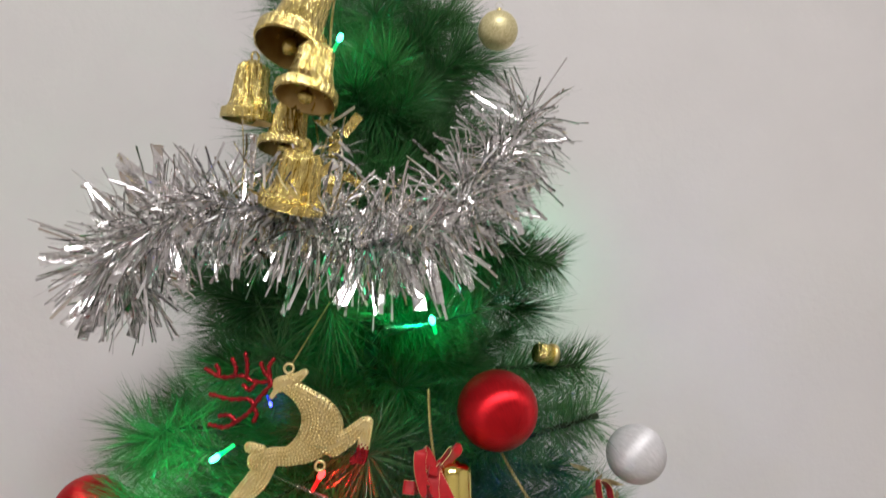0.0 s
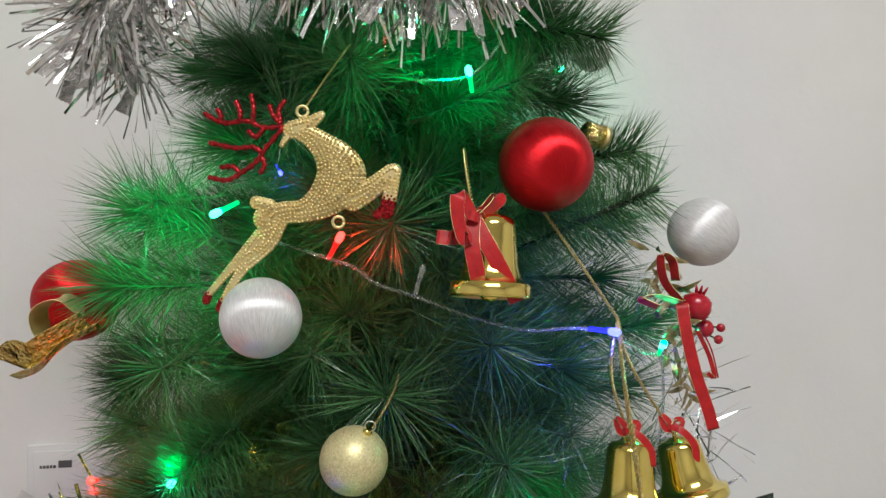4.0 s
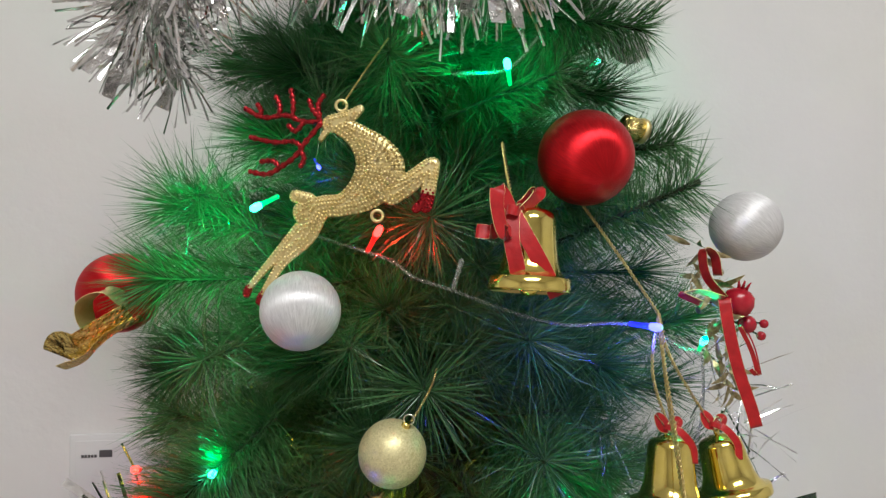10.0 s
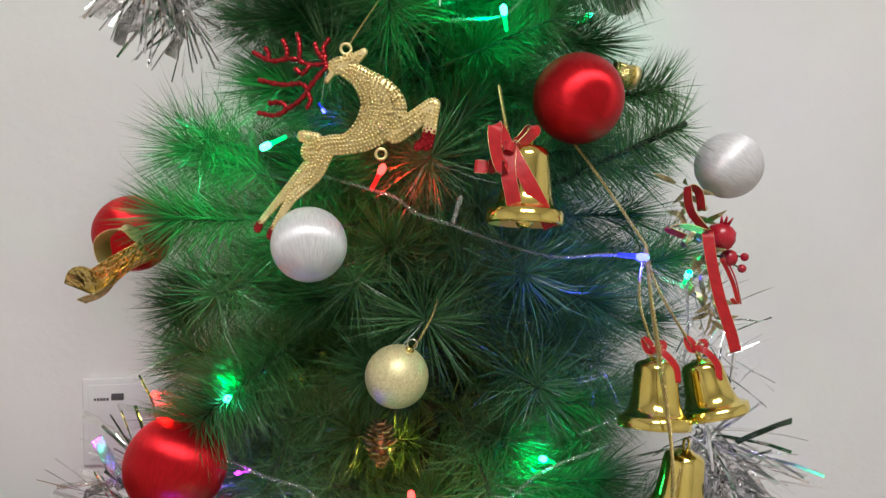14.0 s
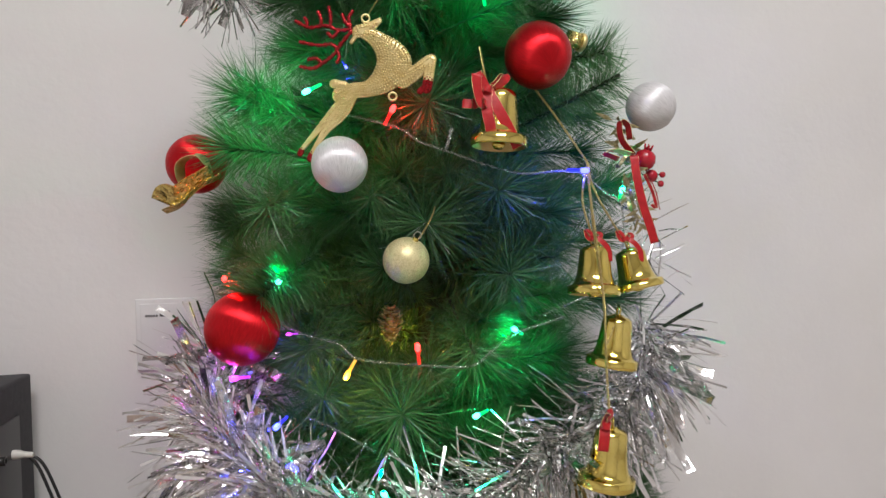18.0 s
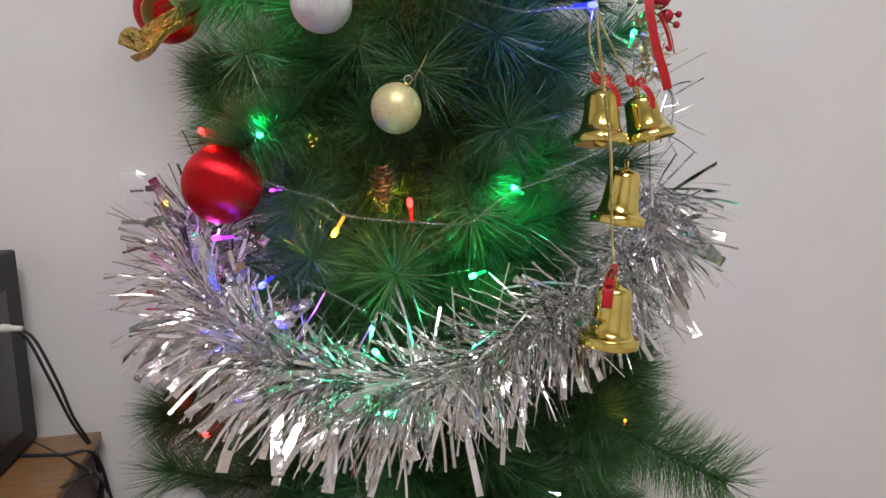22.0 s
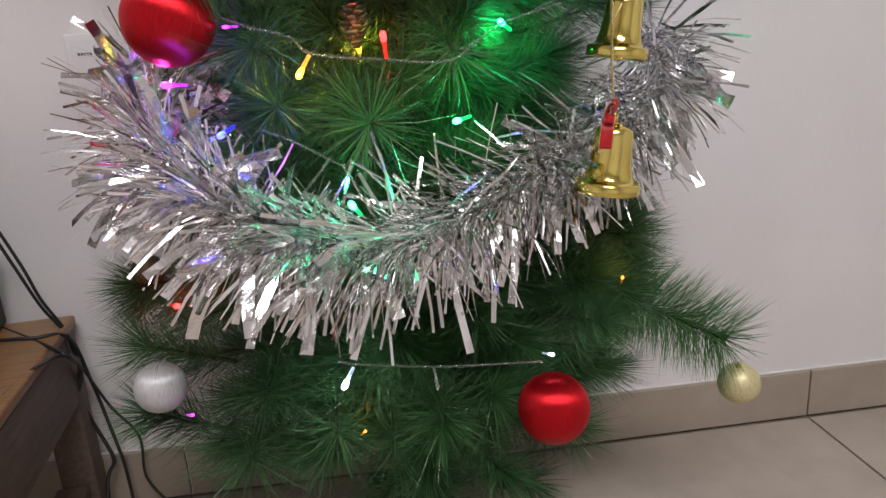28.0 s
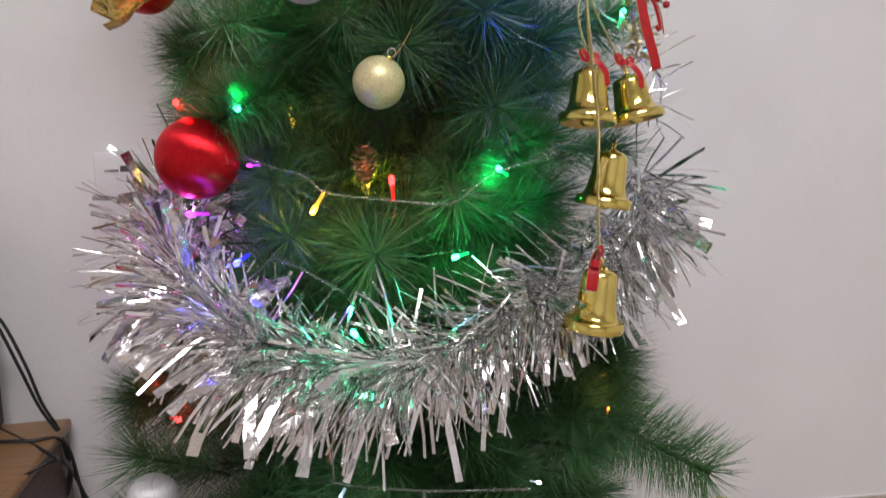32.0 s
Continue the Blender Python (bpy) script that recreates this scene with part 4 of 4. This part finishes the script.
# ---------- tinsel ----------
def garland(name, core, strips, length, droop, seed, label, wide=40, width=(0.0007, 0.0015), sweep=0.0, mats=None, lean=0.0):
    rng = np.random.default_rng(seed)
    line = smooth_line(core, 16)
    fr = frames(line)
    e = thing(name, tuple(line[0]), label, "tinsel")
    base = line[0]
    part("core_wire", twist(bmesh.new(), [p - base for p in line], 0.0016, 2, 0.008), COPPER, e)

    def strip(i, ln, w, curl, out=0.0, turn=0.42, facing=0.0):
        k = rng.integers(len(line))
        t, n, b = fr[k]
        a = rng.random() * 2 * math.pi
        d = np.array(math.cos(a) * n + math.sin(a) * b) + np.array(t) * (rng.normal(0, 0.45) - lean) + np.array([-sweep, -0.12, -droop * 0.5]) + (np.array([0.0, -0.5, -0.15]) if facing else 0.0)
        if facing and d[1] > -0.2:
            d[1] = -0.2 - 0.4 * rng.random()
        d /= np.linalg.norm(d)
        p = np.array(line[k] - base) + rng.normal(0, 0.004, 3)
        p = p + d * length * out
        side = np.cross(d, rng.normal(size=3) * (0.6 if facing else 1.0) + facing * np.array([0, 1.0, -0.2]))
        side /= np.linalg.norm(side)
        rows, segs = [], 4
        for s in range(segs + 1):
            rows.append((p - side * w, p + side * w))
            d = d + np.array([0, 0, -droop * 0.22]) + rng.normal(0, curl, 3)
            d /= np.linalg.norm(d)
            side = side + rng.normal(0, turn, 3)
            side -= d * (side @ d)
            side /= np.linalg.norm(side)
            p = p + d * ln / segs
        return rows

    v, f = [], []
    for i in range(strips):
        rows = strip(i, length * rng.uniform(0.55, 1.1), rng.uniform(*width), 0.055, 0.0, 0.22)
        n = len(v)
        for a, b in rows:
            v += [a, b]
        f += [(n + 2 * s, n + 2 * s + 1, n + 2 * s + 3, n + 2 * s + 2) for s in range(len(rows) - 1)]
    tagged(piece("tinsel_fringe", mesh_of("tinsel_fringe", v, f, mats[0] if mats else SILVER), e), kind="stuff")
    for i in range(wide):
        rows = strip(i, length * rng.uniform(0.5, 0.75), rng.uniform(0.0022, 0.0065), 0.06, rng.uniform(0.2, 0.5), 0.16, 1.6)
        v2 = [q for r in rows for q in r]
        # a folded strip with a little thickness
        nrm = np.cross(rows[0][1] - rows[0][0], rows[1][0] - rows[0][0])
        nrm = nrm / (np.linalg.norm(nrm) + 1e-9) * 0.00015
        v2 = [q + nrm for q in v2] + [q - nrm for q in v2]
        m, n = len(rows), 2 * len(rows)
        f2 = [(2 * s, 2 * s + 1, 2 * s + 3, 2 * s + 2) for s in range(m - 1)] + [(n + 2 * s + 2, n + 2 * s + 3, n + 2 * s + 1, n + 2 * s) for s in range(m - 1)]
        f2 += [(2 * s + 2, 2 * s + n + 2, 2 * s + n, 2 * s) for s in range(m - 1)] + [(2 * s + 1, 2 * s + n + 1, 2 * s + n + 3, 2 * s + 3) for s in range(m - 1)]
        piece("foil_strip", mesh_of("foil_strip", v2, f2, mats[1] if mats else SILVERW), e)
    return e


garland("tinsel_garland", [(-0.165, 0.840, 0.681), (-0.169, 0.770, 0.631), (-0.116, 0.690, 0.588), (-0.058, 0.655, 0.550), (0.022, 0.642, 0.527), (0.101, 0.645, 0.529), (0.179, 0.675, 0.554),
                           (0.253, 0.710, 0.579), (0.334, 0.755, 0.607), (0.395, 0.800, 0.652), (0.402, 0.850, 0.709)], 2200, 0.100, 0.30, 3, "silver foil tinsel garland draped low round the tree", 190, (0.0006, 0.0019), 0.10, None, 0.5)
garland("tinsel_garland", [(-0.138, 0.860, 1.153), (-0.155, 0.780, 1.177), (-0.092, 0.710, 1.204), (-0.021, 0.685, 1.218), (0.056, 0.670, 1.192), (0.127, 0.670, 1.180), (0.189, 0.690, 1.214),
                           (0.247, 0.740, 1.278), (0.295, 0.800, 1.345)], 1900, 0.074, 0.30, 4, "silver foil tinsel garland wound round the upper tree", 70, (0.0006, 0.0016))

garland("tinsel_garland", [(0.064, 0.700, 1.302), (0.080, 0.680, 1.267), (0.077, 0.665, 1.232)], 60, 0.034, 0.3, 12, "gold and silver foil tassel beside the crinkled bells", 8, (0.0008, 0.0018), 0.0, (SILVER, GOLDCRINKLE))


# ---------- fairy lights ----------
def led(parent, at, way, lit=None, watts=0.02, sink=(0, 0.018, 0.004), kind="SPOT"):
    """A clear bulb on its holder; lit: the colour it shows."""
    at, way = Vector(at), Vector(way).normalized()
    m = Matrix.Translation(at - Vector(parent.location)) @ way.to_track_quat("Z", "Y").to_matrix().to_4x4()
    if lit and watts <= 0.004:
        m = m @ Matrix.Scale(0.55, 4)
    bm = lathe(bmesh.new(), [(0, 0), (0.0017, 0), (0.0019, 0.002), (0.0019, 0.013), (0.0023, 0.0135), (0.0023, 0.015), (0.0017, 0.016)], 12, None, m)
    bulb = part("bulb", bm, BODIES[lit] if lit else LENS, parent)
    swell = 1.3 if lit else 1.0
    prof = [(0.0017, 0.0155), (0.0022, 0.017), (0.0024, 0.021), (0.002, 0.0235), (0.001, 0.0248), (0, 0.025)]
    part("led_tip", lathe(bmesh.new(), [(r * swell, h) for r, h in prof], 12, None, m), GLOWS[lit] if lit else LENS, bulb, lit + " glowing tip" if lit else "unlit clear tip")
    if lit:
        led_lamp(at + way * 0.022 + Vector(sink), LIGHT[lit], watts, kind)
    return bulb


def lights(label, cable, leds):
    pts = smooth_line(cable, 24)
    e = thing("fairy_lights", tuple(pts[0]), label, "fairy lights", "strings of fairy lights")
    part("cable", twist(bmesh.new(), [p - pts[0] for p in pts], 0.0015, 3, 0.018, 0.6), CLEAR, e)
    for at, to, lit, watts, *sink in leds:
        led(e, at, Vector(to) - Vector(at), lit, watts, *sink)
    return e


lights("clear cable fairy lights across the upper tree", [(0.003, 0.720, 0.971), (0.041, 0.700, 0.958), (0.067, 0.690, 0.948), (0.084, 0.690, 0.935), (0.113, 0.690, 0.925), (0.154, 0.685, 0.909), (0.197, 0.680, 0.897), (0.234, 0.670, 0.898), (0.257, 0.660, 0.896)],
       [((0.047, 0.700, 0.956), (0.059, 0.690, 0.977), "red", 0.03, (0.012, -0.006, -0.004)), ((0.114, 0.690, 0.926), (0.122, 0.685, 0.952), None, 0), ((0.244, 0.660, 0.898), (0.258, 0.648, 0.896), "blue", 0.065, (-0.010, 0.0, -0.010)),
        ((-0.022, 0.700, 1.001), (-0.042, 0.690, 0.989), "green", 0.06, (-0.022, -0.004, -0.008)), ((0.001, 0.750, 1.039), (0.008, 0.740, 1.026), "blue", 0.004)])
lights("clear cable fairy lights at the tree's side", [(0.257, 0.660, 0.896), (0.300, 0.700, 0.875), (0.332, 0.730, 0.857), (0.329, 0.760, 0.771), (0.236, 0.760, 0.727)],
       [((0.328, 0.730, 0.867), (0.326, 0.710, 0.881), "green", 0.012, (0, -0.004, 0.006), "POINT"), ((0.207, 0.740, 0.709), (0.184, 0.715, 0.723), "green", 0.042, (-0.006, 0.004, -0.006))])
lights("clear cable fairy lights across the middle of the tree", [(-0.076, 0.700, 0.737), (-0.043, 0.690, 0.724), (-0.010, 0.685, 0.714), (0.011, 0.680, 0.698), (0.075, 0.675, 0.689), (0.133, 0.680, 0.684), (0.161, 0.690, 0.699), (0.190, 0.700, 0.715), (0.251, 0.710, 0.731)],
       [((0.007, 0.680, 0.697), (-0.005, 0.670, 0.678), "yellow", 0.014, (0.0, -0.006, 0.0)), ((0.076, 0.675, 0.690), (0.074, 0.668, 0.716), "red", 0.012), ((-0.055, 0.700, 0.726), (-0.070, 0.695, 0.726), "magenta", 0.003)])
lights("clear cable fairy lights sunk in the tinsel", [(-0.047, 0.700, 0.632), (-0.018, 0.690, 0.620), (0.026, 0.680, 0.595)],
       [((-0.068, 0.680, 0.639), (-0.076, 0.665, 0.634), "blue", 0.02, (0, 0.0, 0.006), "POINT"), ((0.040, 0.640, 0.555), (0.032, 0.625, 0.569), "green", 0.012, (0, 0.0, 0.008), "POINT"), ((0.153, 0.690, 0.631), (0.130, 0.670, 0.628), "green", 0.016, (0.0, 0.006, 0.006)), ((-0.112, 0.720, 0.677), (-0.124, 0.710, 0.678), "magenta", 0.005, (0, 0.0, 0.006), "POINT")])
lights("clear cable fairy lights low on the tree", [(0.002, 0.690, 0.390), (0.025, 0.680, 0.388), (0.101, 0.680, 0.376), (0.169, 0.690, 0.366), (0.222, 0.700, 0.358)],
       [((0.017, 0.680, 0.386), (0.007, 0.670, 0.372), "white", 0.014, (0.0, 0.006, -0.004)), ((0.100, 0.680, 0.375), (0.103, 0.675, 0.345), None, 0), ((0.222, 0.700, 0.368), (0.237, 0.690, 0.368), "white", 0.004, (0.004, -0.006, 0.004)),
        ((-0.179, 0.760, 0.312), (-0.167, 0.750, 0.316), "magenta", 0.001), ((-0.176, 0.760, 0.446), (-0.160, 0.740, 0.450), "red", 0.012), ((0.016, 0.720, 0.283), (0.024, 0.710, 0.295), "orange", 0.002), ((0.319, 0.720, 0.433), (0.317, 0.710, 0.445), "orange", 0.002)])
lights("clear cable fairy lights hanging at the tree's edge", [(-0.129, 0.800, 0.782), (-0.135, 0.770, 0.779), (-0.136, 0.735, 0.784)], [((-0.138, 0.732, 0.784), (-0.134, 0.706, 0.791), "red", 0.009, (0.006, -0.006, 0.0), "POINT")])
lights("clear cable fairy lights under the upper tinsel", [(0.195, 0.720, 1.140), (0.164, 0.710, 1.107), (0.117, 0.710, 1.102)], [((0.167, 0.715, 1.095), (0.162, 0.700, 1.109), "green", 0.05, (-0.018, 0.0, 0.0)), ((0.078, 0.712, 1.150), (0.090, 0.690, 1.156), "green", 0.010, (0.012, 0.0, 0.008)), ((0.072, 0.740, 1.388), (0.081, 0.720, 1.397), "green", 0.03)])

# ---------- smaller ornaments ----------
sprig = thing("pomegranate_pick", (0.345, 0.690, 0.911), "dark red artificial pomegranate pick with berries and gold leaves", "pick")
fruit = part("fruit", lathe(bmesh.new(), [(0, -0.0125), (0.006, -0.0115), (0.011, -0.006), (0.0125, 0.0), (0.011, 0.007), (0.007, 0.0105), (0.004, 0.0115), (0.0035, 0.0125), (0, 0.0118)], 24), BERRY, sprig)
fruit.rotation_euler = (radians(8), radians(16), 0)
for k in range(6):
    a = k * math.pi / 3
    part("crown_tip", tube(bmesh.new(), [Vector((0.003 * math.cos(a), 0.003 * math.sin(a), 0.0115)), Vector((0.0055 * math.cos(a), 0.0055 * math.sin(a), 0.0185))], [0.0016, 0.0003], 5), BERRY, fruit)
for (dx, dy, dz), r in (((0.010, 0.006, -0.018), 0.0075), ((0.021, 0.0, -0.0175), 0.0036), ((0.0205, 0.004, -0.0275), 0.0038), ((-0.012, 0.012, 0.002), 0.006)):
    bm = bmesh.new()
    bmesh.ops.create_uvsphere(bm, u_segments=16, v_segments=10, radius=r)
    bmesh.ops.translate(bm, verts=bm.verts, vec=(dx, dy, dz))
    part("berry", bm, BERRY, sprig)
    part("twig", tube(bmesh.new(), smooth_line([(0.0, 0.008, -0.016), (dx * 0.6, dy * 0.6 + 0.003, dz * 0.7 - 0.004), (dx, dy, dz)], 5), 0.0008, 5), STEM, sprig)
part("twig", tube(bmesh.new(), smooth_line([(0.004, 0.006, -0.012), (0.012, 0.0, -0.035), (0.016, -0.002, -0.058)], 6), 0.0007, 5), RIBBON, sprig)
rl = np.random.default_rng(9)
LEAF = mottle(material("dull_gold_foil_leaf", (0.4, 0.32, 0.14), 0.3, 0.9), 200.0, (0.22, 0.17, 0.08), (0.62, 0.55, 0.3), bump=0.6, bump_scale=300, distance=0.001)
for k in range(58):
    t = k / 57
    p = Vector((-0.028 + 0.022 * t + rl.normal(0, 0.007), 0.010 + rl.normal(0, 0.006), 0.048 - 0.125 * t))
    d = Vector((rl.normal(-0.1, 0.7), rl.normal(-0.5, 0.4), rl.normal(-0.2, 0.6))).normalized() * rl.uniform(0.012, 0.024)
    w = d.cross(Vector((rl.normal(0, 0.4), 1, 0.2))).normalized()
    up = d.cross(w).normalized() * 0.0015
    bm = bmesh.new()
    rows = [(p, 0.0006), (p + d * 0.35 + up, 0.0026), (p + d * 0.7 + up, 0.0019), (p + d, 0.0003)]
    rings = [[bm.verts.new(q + w * h), bm.verts.new(q - up.normalized() * 0.0005), bm.verts.new(q - w * h), bm.verts.new(q + up.normalized() * 0.0002)] for q, h in rows]
    for r0, r1 in zip(rings, rings[1:]):
        for i in range(4):
            bm.faces.new((r0[i], r0[(i + 1) % 4], r1[(i + 1) % 4], r1[i]))
    part("gold_leaf", bm, LEAF, sprig, smooth=False)
tails = thing("ribbon_bow", (0.326, 0.675, 0.903), "long red satin ribbon hanging below the pomegranate pick", "ribbon", "red ribbons on the tree")
part("tail", ribbon(bmesh.new(), smooth_line([(0, 0, 0.012), (0.002, -0.003, -0.015), (0.008, -0.004, -0.045), (0.0165, -0.004, -0.072), (0.021, -0.003, -0.088)], 6), 0.0095, (1, -0.2, 0.25), 0, 1), [RIBBON, GOLDBEAD], tails)
part("tail", ribbon(bmesh.new(), smooth_line([(0.012, 0, -0.01), (0.022, 0.002, -0.03), (0.026, 0.002, -0.048), (0.02, 0.001, -0.044)], 6), 0.0035, (1, -0.5, 0.1), 0, 1), [RIBBON, GOLDBEAD], tails)
for line in ([(0, 0, 0.012), (-0.012, 0.004, 0.03), (-0.014, 0.004, 0.05), (-0.006, 0.002, 0.046), (-0.003, 0.003, 0.03)], [(0, 0, 0.012), (-0.018, 0.006, 0.018), (-0.03, 0.01, 0.016), (-0.016, 0.004, 0.008)]):
    part("loop", ribbon(bmesh.new(), smooth_line(line, 6), 0.009, (0.4, -1, 0.2), 0, 1), [RIBBON, GOLDBEAD], tails)

# gold foil wrapper by the side ball
wrap = thing("gold_bow", (-0.171, 0.745, 0.908), "crumpled gold foil ribbon curl at the tree's edge", "bow")
part("curl", ribbon(bmesh.new(), smooth_line([(0.018, 0.0, 0.012), (0.004, -0.012, 0.020), (-0.012, -0.01, 0.012), (-0.013, 0.0, -0.006), (0.0, 0.004, -0.014), (0.010, -0.004, -0.006)], 8), 0.02, (0.3, 1, 0.1)), GOLDBEAD, wrap)
part("tail", ribbon(bmesh.new(), smooth_line([(0.022, -0.006, 0.002), (0.0, -0.012, -0.012), (-0.018, -0.01, -0.024), (-0.030, -0.009, -0.022), (-0.036, -0.003, -0.031)], 6), 0.024, (0.3, -0.5, 0.8)), GOLDCRINKLE, wrap)
part("tail", ribbon(bmesh.new(), smooth_line([(0.03, 0.0, -0.002), (0.004, -0.006, -0.016), (-0.014, -0.006, -0.034), (-0.034, -0.002, -0.042)], 6), 0.011, (0.3, -0.8, 0.5)), GOLDCRINKLE, wrap)

# gold pine cone deep in the needles
cone = thing("pine_cone", (0.050, 0.775, 0.723), "gold painted pine cone half hidden deep among needles", "pine cone")
part("core", lathe(bmesh.new(), [(0, -0.02), (0.006, -0.016), (0.008, 0.0), (0.005, 0.016), (0, 0.02)], 10), GOLDDARK, cone)
for k in range(40):
    t = k / 39
    a, r, h = k * 2.39996, 0.016 * math.sin(math.pi * (0.12 + 0.8 * t)), 0.02 - 0.042 * t
    d = Vector((math.cos(a), math.sin(a), 0.25))
    p = Vector((0, 0, h))
    part("scale", ribbon(bmesh.new(), [p + d * r * 0.3, p + d * r * 0.75, p + d * r + Vector((0, 0, 0.002))], 0.0075, d.cross(Vector((0, 0, 1))), thick=0.0008), LEAF, cone)

# little gold drum on a branch
drum = thing("drum_ornament", (0.290, 0.762, 1.068), "little gold drum half hidden in needles", "ornament")
drum.rotation_euler = (radians(80), 0, radians(-70))
part("shell", lathe(bmesh.new(), [(0, -0.008), (0.0105, -0.008), (0.0105, 0.012), (0, 0.012)], 20), GOLDCRINKLE, drum)
part("rim", lathe(bmesh.new(), [(0, -0.0095), (0.0095, -0.0100), (0.0118, -0.0095), (0.0118, -0.005), (0.0105, -0.0045)], 20), GOLDBEAD, drum, "gold rim")

# loose foil wisps at the right edge
garland("tinsel_garland", [(0.365, 0.800, 0.859), (0.404, 0.790, 0.816), (0.402, 0.790, 0.763)], 65, 0.065, 0.1, 8, "sparse silver foil wisps at the tree's edge", 0, (0.0005, 0.001))

# light from bulbs hidden behind the tree
lights("clear cable fairy lights behind the tree", [(0.238, 0.930, 1.175), (0.267, 0.940, 1.175), (0.301, 0.950, 1.182)], [((0.301, 0.950, 1.182), (0.313, 0.955, 1.190), "green", 0.018)])
lights("clear cable fairy lights behind the tinsel", [(-0.150, 0.930, 0.560), (-0.172, 0.945, 0.575), (-0.182, 0.955, 0.590)], [((-0.182, 0.955, 0.590), (-0.194, 0.960, 0.598), "magenta", 0.006)])
lights("clear cable fairy lights among lower needles", [(-0.046, 0.770, 0.805), (-0.065, 0.740, 0.790), (-0.075, 0.725, 0.784)], [((-0.075, 0.735, 0.783), (-0.077, 0.710, 0.783), "green", 0.012, (0.0, 0.004, 0.012))])
lights("clear cable fairy lights deep inside the tree", [(0.054, 0.840, 0.684), (-0.001, 0.840, 0.750), (-0.051, 0.840, 0.777), (-0.087, 0.840, 0.803)],
       [((-0.028, 0.865, 0.761), (-0.033, 0.850, 0.775), "yellow", 0.010, (0, -0.02, 0.01), "POINT"), ((0.055, 0.865, 0.685), (0.055, 0.850, 0.701), "yellow", 0.010, (0, -0.02, 0.01), "POINT")])
